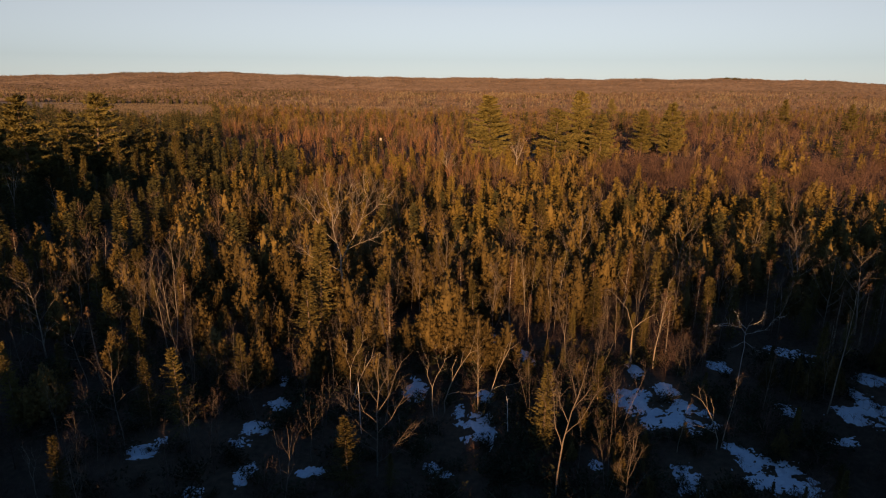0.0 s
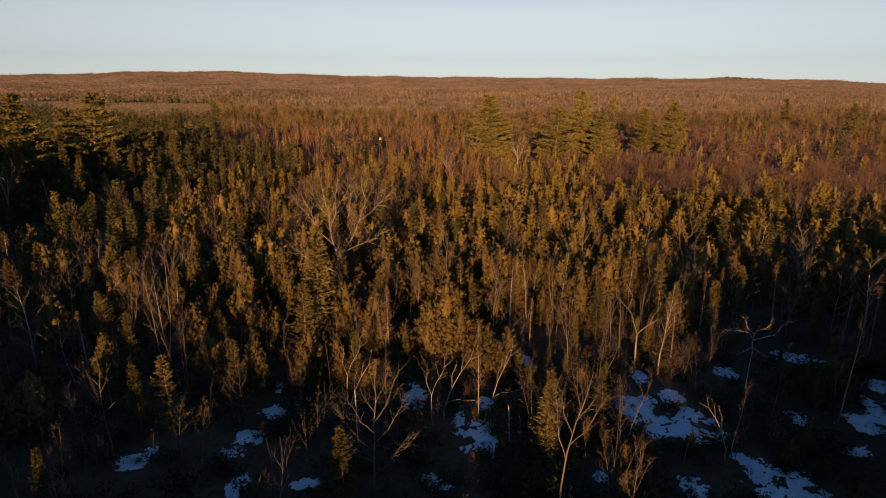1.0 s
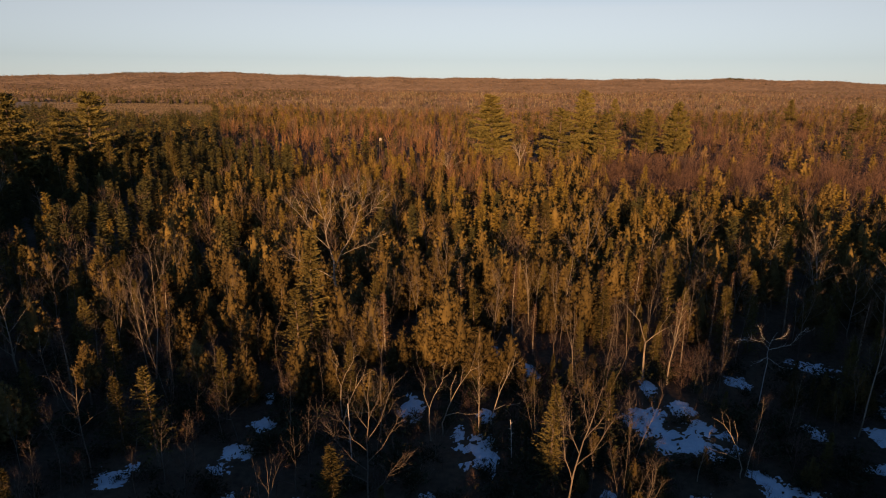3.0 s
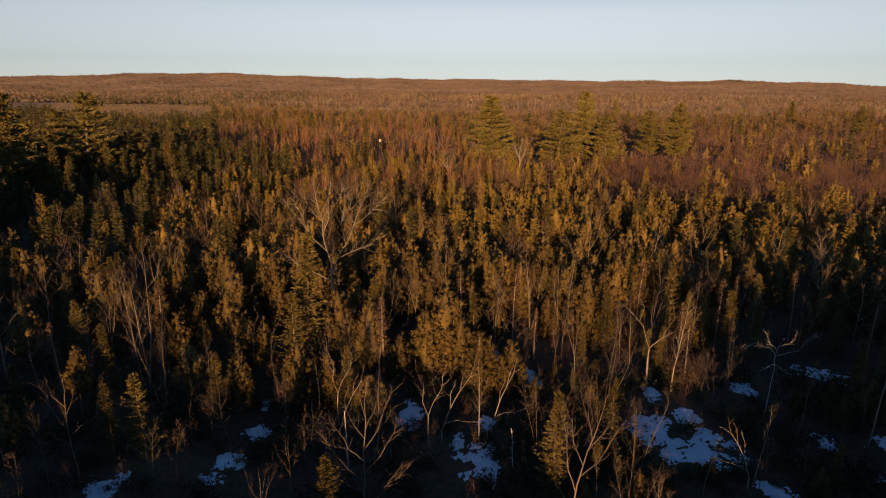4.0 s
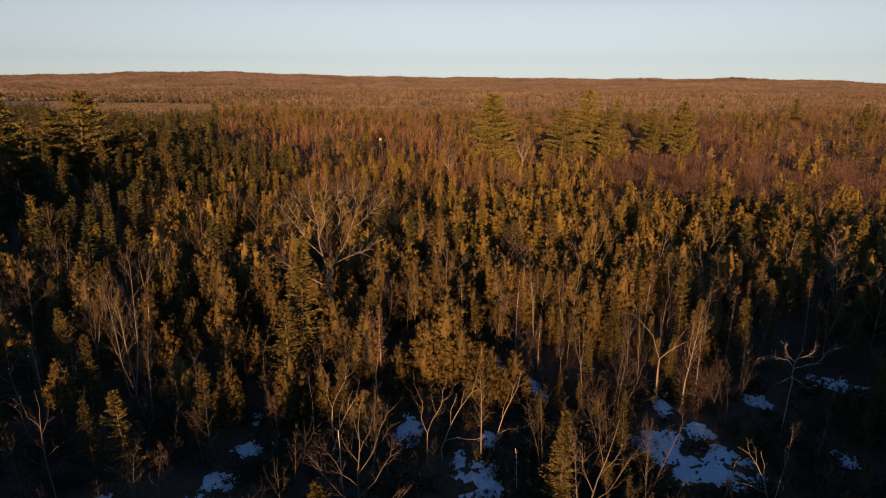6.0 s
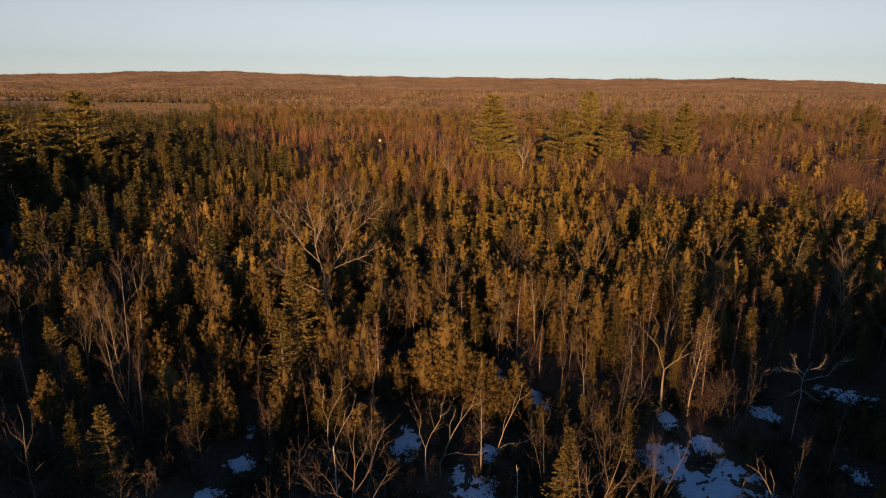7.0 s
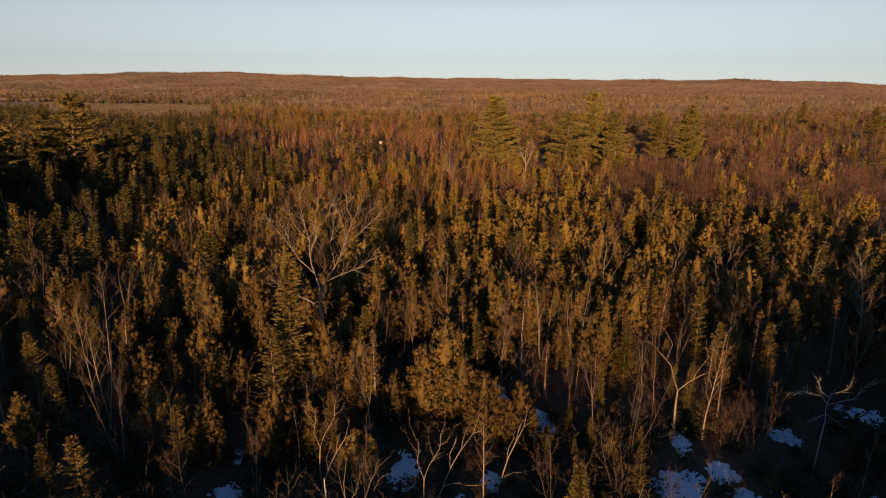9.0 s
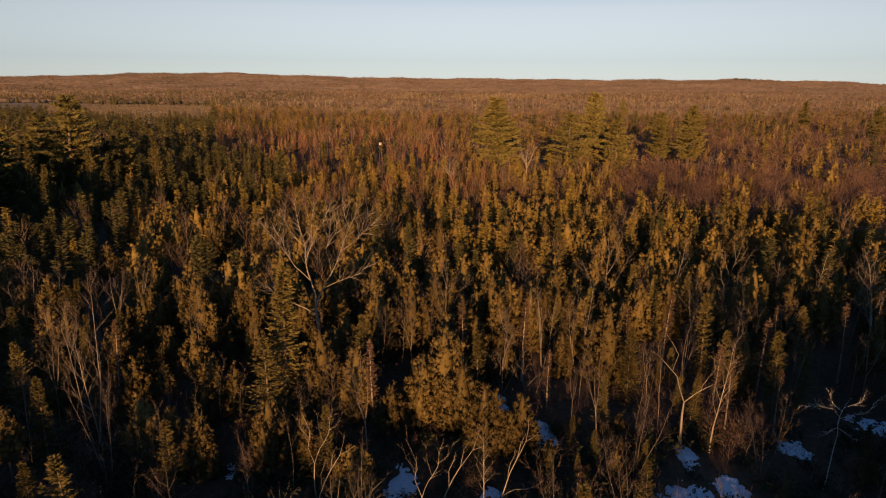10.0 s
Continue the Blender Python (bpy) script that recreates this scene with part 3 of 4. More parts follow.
SNOW_LEFT = [(-3.3, 71.9, 1.4, 3.2), (4.2, 62.9, 1.6, 4.2), (2.0, 65.9, 0.9, 2.1), (-31.4, 57.5, 1.6, 1.9), (-20.9, 61.3, 1.7, 2.2), (-19.5, 53.7, 1.0, 1.9),
             (-23.1, 50.2, 1.5, 1.2), (-0.1, 54.7, 1.2, 1.5), (5.4, 70.3, 1.4, 1.5), (11.6, 81.7, 1.3, 2.8), (-20.1, 67.9, 1.5, 1.3), (-12.9, 54.0, 1.3, 0.9), (-20.7, 74.2, 0.8, 1.3), (7.3, 89.1, 0.9, 1.8)]
SNOW_RIGHT = [(23.6, 70.1, 2.8, 3.3), (27.4, 65.4, 4.6, 3.5), (32.3, 58.4, 1.5, 2.6), (33.8, 54.5, 3.9, 3.8), (24.7, 53.4, 1.5, 3.4), (49.0, 66.6, 3.2, 2.4), (52.5, 69.0, 1.5, 5.2),
              (25.9, 78.2, 0.9, 2.4), (38.1, 79.6, 1.5, 1.9), (41.4, 67.8, 1.5, 1.3), (28.3, 72.4, 1.5, 1.6), (15.9, 55.9, 0.6, 1.1), (50.5, 84.7, 3.0, 2.4), (57.0, 76.0, 2.4, 2.0), (44.0, 61.0, 2.0, 1.0)]
SNOWS = SNOW_LEFT + SNOW_RIGHT
for i, (x, y, rx, ry) in enumerate(SNOWS):
    snow_patch(x, y, rx, ry, i + 1)


# ---- trees that can be told apart ----
def tree(name, label, category, *pieces):
    """An Empty at the foot, with each soup as a part of its own."""
    root = new(name)
    root.empty_display_size = 0.5
    for part_name, soup, material in pieces:
        v, f = soup.done()
        if len(f):
            ob = new(part_name, mesh_of(part_name, v, f, material, True))
            ob.parent = root
            if part_name == "brushwood":
                tagged(ob, kind="stuff")
    return tagged(root, label, category)


def reseed(number):
    """The same shapes again, whatever was built before."""
    global rng
    rng = np.random.default_rng(number)


def make_kinds():
    kinds = collections.defaultdict(list)
    reseed(21)
    for i in range(8):
        t, c = cedar_shape((104, 118, 86, 112, 76, 82, 112, 68)[i], 15, (0.56, 0.60, 0.55, 0.58, 0.55, 0.52, 0.62, 0.55)[i], (2.7, 3.1, 2.5, 2.8, 2.5, 2.2, 3.2, 2.0)[i], (0.10, 0.14, 0.08, 0.2, 0.3, 0.12, 0.24, 0.4)[i], rng.uniform(-0.04, 0.04), (2, 3, 1, 3, 2, 1, 3, 1)[i])
        kinds["cedar"].append(tree("cedar_tree", "white cedar with bronze-green winter foliage in upright plumes", "tree", ("trunk", t, BARK), ("crown", c, CEDAR)))
    reseed(22)
    for i in range(4):
        t, c = spruce_shape(26, 9, 11, 0.34, (2.9, 2.1, 2.6, 1.8)[i], (0.05, 0.10, 0.2, 0.1)[i], (1.0, 0.85, 0.7, 0.95)[i])
        kinds["spruce"].append(tree("spruce_tree", "olive-green spruce with drooping layered branches", "tree", ("trunk", t, BARK), ("crown", c, SPRUCE)))
    t, c = spruce_shape(20, 7, 6, 0.34, 1.3, 0.12, 0.8)
    kinds["dead"].append(tree("dead_spruce", "dying spruce with thin rust-brown needles", "tree", ("trunk", t, PALE), ("crown", c, DRY)))
    reseed(23)
    for i in range(3):
        t, l, c = pine_shape((60, 52, 66)[i], 85, 0.34, (3.1, 3.6, 3.0)[i])
        kinds["pine"].append(tree("white_pine", "tall old white pine with level layered boughs", "tree", ("trunk", t, BARK), ("bough", l, BARK), ("crown", c, PINE)))
    forms = dict(
        upright=dict(fork=1, limbs=13, kids=3, twigs=2, spread=30, reach=3.0, thick=0.085),
        spread=dict(fork=1, limbs=15, kids=4, twigs=3, spread=40, reach=4.6, thick=0.12, low=0.22),
        crown=dict(fork=0.5, leaders=4, limbs=22, kids=6, twigs=3, split=26, spread=48, reach=4.2, thick=0.18, bend=0.15),
        multi=dict(stems=3, fork=1, limbs=8, kids=3, twigs=3, spread=28, reach=3.0, thick=0.09),
        leaning=dict(fork=0.45, leaders=3, limbs=12, kids=4, twigs=3, split=13, lean=0.10, spread=28, reach=3.0, thick=0.10, bend=0.05),
        slender=dict(fork=1, limbs=8, kids=3, twigs=2, spread=26, reach=2.6, thick=0.065, lean=0.17, bend=0.10, low=0.4),
        thicket=dict(stems=7, fork=1, limbs=6, kids=3, twigs=3, spread=34, reach=3.6, thick=0.06, bend=0.12, low=0.15))
    barks = dict(upright=PALE, spread=PALE, crown=PALE, multi=PALE, leaning=PALE, slender=PALE, thicket=BARK)
    words = dict(upright="leafless young birch with a straight pale stem", spread="leafless broad-crowned tree with tan bark",
                 crown="tall leafless aspen with a wide branching crown", multi="clump of leafless birch stems from one foot",
                 leaning="leafless leaning birch with pale bark", slender="thin leaning birch without leaves", thicket="leafless many-stemmed alder bush with red-brown twigs")
    seeds = dict(upright=32, spread=33, crown=34, multi=35, leaning=37, slender=38, thicket=39)
    for form, given in forms.items():
        reseed(seeds[form])
        for n in range(1 if form == "crown" else 3):
            barks[form] = barks[form] if n == 0 else DULL
            if n:
                given = dict(given, thick=given["thick"] * 0.75)
            t, b, w = bare_shape(**dict(given, thick=given["thick"] * 0.85))
            kinds[form].append(tree("bare_tree", words[form], "tree", ("trunk", t, barks[form]), *(("limb", x, barks[form]) for x in b), ("brushwood", w, TWIG)))
    drawn = dict(wye="leafless crooked aspen forked into two pale limbs", antler="dead grey-white tree with crooked level limbs", vee="leafless pale aspen with two zigzag stems", sweep="leafless pale aspen whose stem sweeps outward",
                 vase="leafless aspen with many fine ascending branches", slant="leafless leaning aspen with pale upright branches", sparse="leafless young aspen with few open branches", twincrown="tall leafless aspen with twin boles and a wide crown")
    for k, (form, given) in enumerate(HABITS.items()):
        reseed(70 + k)
        t, b, w = drawn_shape(*given)
        bark = WHITE if form == "antler" else DULL if form in ("vase", "slant", "sparse") else PALE
        kinds[form].append(tree("bare_tree", drawn[form], "tree", ("trunk", t, bark), *(("limb", x, bark) for x in b), ("brushwood", w, TWIG)))
    t = Soup()
    line, _ = wander((0, 0, -0.3), (0.04, 0, 1), 10.2, 6, 0.04, 0.03)
    t.tube(np.vstack([line, line[-1:] + (0.05, 0, 0.03)]), np.append(np.linspace(0.11, 0.06, 7), 0.0), 6)
    b = []
    for h in (0.35, 0.55, 0.68, 0.8, 0.9):
        p, d = along(line, h)
        stub, _ = wander(p, off(d, 60, h * 30), 0.9, 2, 0.1, 0.05)
        one = Soup()
        one.tube(stub, (0.05, 0.03, 0.0), 4)
        b.append(one)
    kinds["snag"].append(tree("dead_snag", "broken white birch trunk with stub branches", "tree", ("trunk", t, WHITE), *(("branch_stub", x, WHITE) for x in b)))
    return kinds


KINDS = make_kinds()
reseed(50)
GROUPS = dict(cedar="cedars of the swamp", spruce="spruces of the swamp", dead="dying spruces", pine="old white pines", snag="dead snags")
taken, used_first = [], set()


def plant(kind, x, y, h, which=None, turn=None, wide=1.0):
    """Set a tree of this kind with its foot on the ground; h: its height."""
    shapes = KINDS[kind]
    proto = shapes[rng.integers(len(shapes)) if which is None else which % len(shapes)]
    a = rng.uniform(0, 6.28) if turn is None else turn
    k = h / 10
    m = Matrix.LocRotScale((x, y, float(land(x, y))), Euler((rng.uniform(-0.03, 0.03), rng.uniform(-0.03, 0.03), a)), (k * wide, k * wide, k))
    taken.append((x, y, 0.16 * h))
    if proto.name not in used_first:
        used_first.add(proto.name)
        proto.matrix_basis = m
        ob = proto
    else:
        proto_scale = proto.scale.copy()
        ob = copy_thing(proto, m @ Matrix.Diagonal((1 / proto_scale[0], 1 / proto_scale[1], 1 / proto_scale[2], 1)))
    ob["group"] = GROUPS.get(kind, "leafless trees of the swamp")
    return ob


# tall pines above the woods
for i, (x, y, h) in enumerate([(18, 275, 31.5), (56.4, 280, 33), (43, 262, 26.5), (61.5, 262, 24.4), (102.3, 300, 27.7), (93, 312, 24), (-121.5, 217, 33), (-132, 195, 33), (-139, 230, 27), (-150, 206, 27), (-112, 232, 20), (266, 520, 25), (259, 420, 24), (149, 600, 24)]):
    plant("pine", x, y, h, (2, 0, 1, 0, 2, 0, 1, 0, 1, 2, 0, 1, 0, 1)[i], wide=(1.5, 1.15, 1.35, 1.35, 1.2, 1.2, 1.25, 1.3, 1.1, 1.1, 1.2, 1, 1, 1)[i])

for x, y, h in [(-104, 176, 17), (-112, 184, 20), (-122, 178, 18), (-133, 172, 21), (-98, 196, 16), (-140, 184, 23), (-108, 205, 18), (-92, 214, 15), (-150, 192, 22), (-126, 206, 20), (-88, 188, 13), (-117, 166, 16), (-100, 230, 18),
                (-84, 236, 14), (-76, 222, 13), (-70, 244, 14)]:
    plant("spruce", x, y, h, (0, 2, 3)[int(h) % 3])

# leafless trees by the clearing
BARE_NEAR = [("wye", 25.6, 78.9, 14.4, 0.0), ("upright", 28.6, 78.4, 14.1, 1.0), ("vee", -0.9, 65.2, 12.6, 0.0), ("sweep", 0.3, 66.4, 12.2, 0.0), ("vase", -6.2, 53.7, 13.8, 0.0),
             ("slant", 10.9, 50.3, 14.8, 0.0), ("sparse", -21.1, 63.2, 8.8, 0.3), ("sparse", -33.0, 56.7, 12.8, 0.0), ("vee", -36.7, 48.4, 8.5, 0.0), ("thicket", -30.6, 47.8, 6.1, 0.0),
             ("antler", 37.3, 72.6, 13.0, 0.0), ("upright", 25.2, 58.6, 6.3, 1.0), ("sweep", 29.7, 59.3, 9.0, 3.0), ("slender", 30.2, 59.6, 9.0, 0.0), ("slender", 45.6, 66.8, 17.8, 0.2), ("vase", 17.2, 49.3, 8.3, 0.5),
             ("vee", -11.2, 69.5, 12.5, 0.1), ("sparse", -13.3, 56.2, 8.1, 2.5), ("sweep", -10.6, 66.5, 10.5, 0.2), ("sweep", 5.6, 67.5, 11.0, 0.4), ("upright", 4.3, 66.8, 10.5, 0.0)]
for kind, x, y, h, turn in BARE_NEAR:
    plant(kind, x, y, h, 0, turn)
BARE_MID = [("twincrown", -16.9, 97.4, 26.0, 0.0), ("vase", 25.3, 113.5, 17.5, 0.0), ("vase", 0.0, 104.0, 14.5, 2.0), ("multi", 17.9, 98.0, 13.4, 0.0), ("multi", 13.5, 99.0, 13.2, 2.0),
            ("multi", -37.0, 78.5, 18.5, 1.4), ("spread", 62.8, 106.8, 14.5, 0.0), ("upright", 38.3, 121.8, 14.5, 1.0), ("slant", 43.2, 113.5, 16.5, 0.0), ("multi", -103.8, 262.9, 14.0, 0.0),
            ("upright", -65.3, 238.3, 14.0, 0.0), ("multi", -59.6, 102.1, 14.0, 0.0), ("leaning", -112.7, 157.8, 17.5, 0.0), ("upright", -91.4, 143.8, 15.5, 0.0), ("crown", 25.8, 239.7, 17.0, 0.0),
            ("crown", 0.8, 223.4, 14.0, 2.0), ("upright", 53.8, 108.8, 15.0, 1.0), ("spread", 63.9, 91.6, 14.0, 1.0), ("spread", -54.2, 77.6, 12.5, 0.0),
            ("vase", 7.2, 88.0, 13.0, 1.0), ("sparse", 10.2, 84.0, 10.5, 0.4), ("slant", 58.5, 100.0, 14.0, 2.0), ("vase", 61.0, 95.0, 13.0, 2.5), ("sparse", -45.0, 71.0, 11.0, 1.0)]
for kind, x, y, h, turn in BARE_MID:
    plant(kind, x, y, h, 0, turn)
for x, y, h in [(-8.9, 61.7, 6.7), (7.4, 60.4, 5.0)]:
    plant("snag", x, y, h)

# spruces and cedars with places of their own
for x, y, h, w, fat in [(-8.7, 51, 8.4, 0, 1.25), (-4.7, 52, 3.6, 0, 1.1), (10.8, 58, 10.4, 3, 1.1), (-27.8, 59.5, 10.9, 2, 1.1), (-17.7, 84, 18.7, 3, 1.15), (-18.5, 80, 12, 2, 1.2), (20.8, 134.3, 13.5, 1, 1),
                        (-47, 61.2, 11, 3, 1), (-44.5, 66, 8.5, 1, 1), (-60, 84, 13, 2, 1), (34, 96, 12, 1, 1)]:
    plant("spruce", x, y, h, w, wide=fat)
for x, y, h in [(-7.6, 83, 10.7), (-45, 74, 10), (37, 87, 12), (2.5, 91, 12), (52, 96, 11)]:
    plant("dead", x, y, h)
CEDAR_NEAR = [(-40.7, 70.5, 9), (-44.5, 62.1, 8), (-23.4, 72.8, 8.5), (-9.7, 84.3, 10), (-1.7, 83.1, 9.5), (-5.1, 80.6, 7), (-4.8, 104.2, 11), (-9.3, 100.3, 11), (-30.6, 90, 10), (-39.5, 107, 11), (-41, 99.2, 11),
              (7.1, 108.7, 11), (55.1, 106.4, 11.5), (43.8, 102.1, 11), (21.3, 94.2, 12), (4.5, 77.8, 9), (8.6, 77.4, 8), (-50.9, 93.7, 11), (-44.1, 84, 10), (-59.6, 102.3, 11), (-16.5, 74, 9), (38.4, 105.8, 11), (33.6, 109.7, 11), (56.7, 95.9, 10), (65.6, 99.3, 11), (36.7, 89.7, 9)]
CEDAR_MID = [(-60.8, 143.3, 12), (-60.2, 125.7, 11), (-48.4, 143.8, 12), (-35.7, 123.9, 11), (-10.8, 162.3, 12), (-25.9, 146.6, 11), (3.7, 150, 12), (11.6, 146.5, 12), (14.7, 142.9, 12), (19.7, 146.8, 12), (42.2, 160.2, 12), (55.1, 183, 12),
             (58.4, 165.5, 12), (56.8, 148.5, 12), (59.4, 144.9, 12), (76.3, 171.3, 12), (69.4, 138.3, 12), (99.6, 188.8, 12), (106.7, 183.4, 12), (59.7, 128.6, 12), (86.7, 139, 12), (108, 163.3, 12), (30.8, 130.3, 12), (-1.6, 142.2, 12), (-15.2, 116.9, 11), (-33.3, 156.7, 12), (-71.9, 114.8, 11), (-81.4, 119.4, 11)]
for x, y, h in CEDAR_NEAR + CEDAR_MID:
    plant("cedar", x, y, h)


# ---- the rest of the forest, by stands ----
cells = collections.defaultdict(list)


def keep(x, y, r):
    cells[(int(x // 6), int(y // 6))].append((x, y, r))


for x, y, r in taken:
    keep(x, y, max(1.2, r * 0.8))
keep(37.3, 72.2, 3.6)
keep(25.6, 78.9, 3.2)
for x, y in ((39.8, 77.2), (42.2, 81.6), (44.6, 86.0)):     # open ground behind the dead white tree
    keep(x, y, 3.3)
for x, y, rx, ry in SNOWS:
    for s in np.linspace(-0.9, 0.9, 5):
        keep(x + s * rx, y, max(ry * 0.8, 1.0))


def free(x, y, r):
    cx, cy = int(x // 6), int(y // 6)
    for i in (-1, 0, 1):
        for j in (-1, 0, 1):
            for px, py, pr in cells[(cx + i, cy + j)]:
                if (px - x) ** 2 + (py - y) ** 2 < (max(r, pr)) ** 2:
                    return False
    return True


def clump(x, y, size, seed):
    return noise.noise(Vector((x / size, y / size, seed)))


def open_ground(x, y):
    """The clearing, where snow shows and few trees stand."""
    for sx, sy, rx, ry in SNOWS:
        if abs(x - sx * (y / sy)) < rx + 1.3 and sy - 13 < y < sy + ry:
            return True
    return 12 < x < 56 and 46 < y < 73


marked = [(x, y, 9, 1.9) for x, y, r in taken if y < 110] + [(x, y, 13, 2.6) for _, x, y, h, _ in BARE_NEAR if h > 10]


def blocks(x, y):
    """Whether a dense tree here would stand before one of the marked trees."""
    return any(-1 < hy - y < before and abs(x - hx * y / hy) < beside for hx, hy, before, beside in marked)


def choose(x, y):
    """What kind of tree grows here."""
    u = x / max(y, 1)
    r = rng.uniform()
    c = clump(x, y, 14, 3.0)
    if y < 104 and u > 0.2:
        return "cedar" if r < 0.12 + 0.2 * c else "spruce" if r < 0.48 else "bare"
    if y < 82:
        if u < -0.28:
            return "cedar" if r < 0.20 + 0.2 * c else "spruce" if r < 0.50 else "bare"
        return "cedar" if r < 0.30 + 0.3 * c else "spruce" if r < 0.46 else "bare"
    if y < 215 and u < -0.46:
        return "spruce" if r < 0.45 else "cedar" if r < 0.72 else "bare"
    if y < 178:
        return "cedar" if r < 0.70 + 0.3 * c else "spruce" if r < 0.78 + 0.3 * c else "bare"
    if y < 262:
        if u < -0.25:
            return "spruce" if r < 0.35 else "cedar" if r < 0.85 else "bare"
        if u < 0.06:
            return "cedar" if r < 0.55 + 0.4 * c else "rust" if r < 0.8 else "bare"
        if u < 0.24:
            return "cedar" if r < 0.42 + 0.4 * c else "red" if r < 0.8 else "bare"
        return "cedar" if r < 0.16 + 0.35 * c else "red"
    if y < 640 and u > -0.36 and clump(x, y, 26, 9.0) + 0.5 * clump(x, y, 9, 2.0) > 0.26:
        return "cedar" if r < 0.75 else "spruce"
    if y < 640:
        if u < -0.36:
            return "spruce" if r < 0.55 else "cedar" if r < 0.85 else "bare"
        if u < 0.0:
            return "rust" if r < 0.55 - 0.35 * (y > 430) else "cedar" if r < 0.66 + 0.2 * c else "bare"
        if u < 0.22:
            return "cedar" if r < 0.22 + 0.3 * c else "red" if r < 0.72 else "bare"
        return "red" if r < 0.74 else "cedar" if r < 0.84 + 0.2 * c else "bare"
    if -0.64 < u < -0.28 and 980 < y < 1180:
        return "cedar" if r < 0.85 else "bare"
    c = clump(x * 0.5, y * 0.6, 60, 5.0)
    if y < 1500 and clump(x * 0.35, y * 0.8, 55, 21.0) > (0.12 if u > -0.1 else 0.22):
        return "aspen" if r < 0.7 else "bare"
    return "cedar" if r < (0.56 if u < -0.22 else 0.12) + 0.8 * c else "bare" if r < 0.62 - 0.4 * u else "red"


count = collections.Counter()
for _ in range(900):
    x, y = rng.uniform(10, 70), rng.uniform(50, 96)
    if count["thin"] < 95 and abs(x) < 0.74 * y and (x > 27 or rng.uniform() < 0.35) and free(x, y, 2.0) and all(((x - sx) / (rx + 0.8)) ** 2 + ((y - sy) / (ry + 0.8)) ** 2 > 1 for sx, sy, rx, ry in SNOWS) and not blocks(x, y) and not (any(abs(x - sx * y / sy) < rx + 0.6 and sy - 15 < y < sy for sx, sy, rx, ry in SNOWS) and rng.uniform() < 0.93):
        count["thin"] += 1
        keep(x, y, 2.0)
        kind = ("slender", "multi", "upright", "upright", "multi", "slender", "leaning")[rng.integers(7)] if y < 66 else ("slender", "multi", "upright", "spruce", "dead", "spruce", "leaning")[rng.integers(7)]
        plant(kind, x, y, rng.uniform(4, 7) if kind == "spruce" and x < 32 else rng.uniform(6, 12), None if kind in ("dead", "spruce") else rng.integers(1, 3))
for _ in range(500):
    x, y = rng.uniform(-46, -4), rng.uniform(47, 80)
    if count["left"] < 46 and abs(x) < 0.74 * y and free(x, y, 2.2) and not blocks(x, y) and not any(abs(x - sx * y / sy) < rx + 0.6 and sy - 10 < y < sy + ry for sx, sy, rx, ry in SNOWS):
        count["left"] += 1
        keep(x, y, 2.2)
        kind = ("slender", "multi", "upright", "spruce", "cedar", "cedar", "spruce", "spread")[rng.integers(8)] if y > 66 else ("slender", "upright", "sparse", "spruce", "slender", "upright")[rng.integers(6)]
        plant(kind, x, y, rng.uniform(6.5, 10.5), None if kind in ("cedar", "spruce") else rng.integers(1, 3))
for _ in range(900):     # young evergreens between the snow patches
    x, y = rng.uniform(8, 62), rng.uniform(47, 82)
    h = rng.uniform(2.4, 4.2) if x < 27 else rng.uniform(3.0, 6.5)
    if count["young"] < 140 and abs(x) < 0.76 * y and free(x, y, 1.9) and not blocks(x, y) and not any(abs(x - sx * y / sy) < rx + 0.9 and sy - 1.5 * h < y < sy + ry for sx, sy, rx, ry in SNOWS):
        count["young"] += 1
        keep(x, y, 1.9)
        plant("cedar" if rng.uniform() < 0.55 else "spruce", x, y, h)
near_kinds = dict(cedar=("cedar",), spruce=("spruce", "spruce", "spruce", "dead"), bare=("upright", "multi", "leaning", "spread", "thicket", "thicket"))
far_places = collections.defaultdict(list)
# foreground, each tree by itself
for _ in range(9000):
    y = math.sqrt(rng.uniform(44 ** 2, 112 ** 2))
    x = rng.uniform(-1, 1) * (0.80 * y + 6)
    kind = choose(x, y)
    gap = {"cedar": 2.9, "spruce": 2.6, "bare": 2.7}[kind]
    if not free(x, y, gap) or (open_ground(x, y) and (kind != "bare" or rng.uniform() < 0.8)):
        continue
    if kind != "bare" and blocks(x, y):
        continue
    if y < 92 and kind != "bare" and clump(x, y, 9, 8.0) < 0.02:
        continue
    if y < 85 and kind == "bare" and rng.uniform() < (0.85 if -12 < x < 28 else 0.5):
        continue
    if y < 76 and kind != "bare" and rng.uniform() < (0.92 if abs(x) < 24 else 0.6):
        continue
    if count[kind] >= {"cedar": 190, "spruce": 80, "bare": 110}[kind]:
        continue
    count[kind] += 1
    keep(x, y, gap)
    name = near_kinds[kind][rng.integers(len(near_kinds[kind]))]
    h = {"cedar": rng.uniform(5.5, 12.0), "spruce": rng.uniform(6, 12), "bare": rng.uniform(7, 13.5)}[kind]
    if y < 66:
        h *= 0.75
    if name == "thicket":
        h *= 0.55
    plant(name, x, y, h, rng.integers(1, 3) if kind == "bare" else None)


def clearing(x, y):
    """The far field and the strip along its road."""
    u = x / y + 0.02 * clump(x, y, 40, 2.0)
    return -0.60 < u < -0.38 and 590 + 60 * clump(x, y, 60, 4.0) < y < 1000 + 60 * clump(x, 0, 70, 6.0) or u < -0.56 and 610 < y < 1020


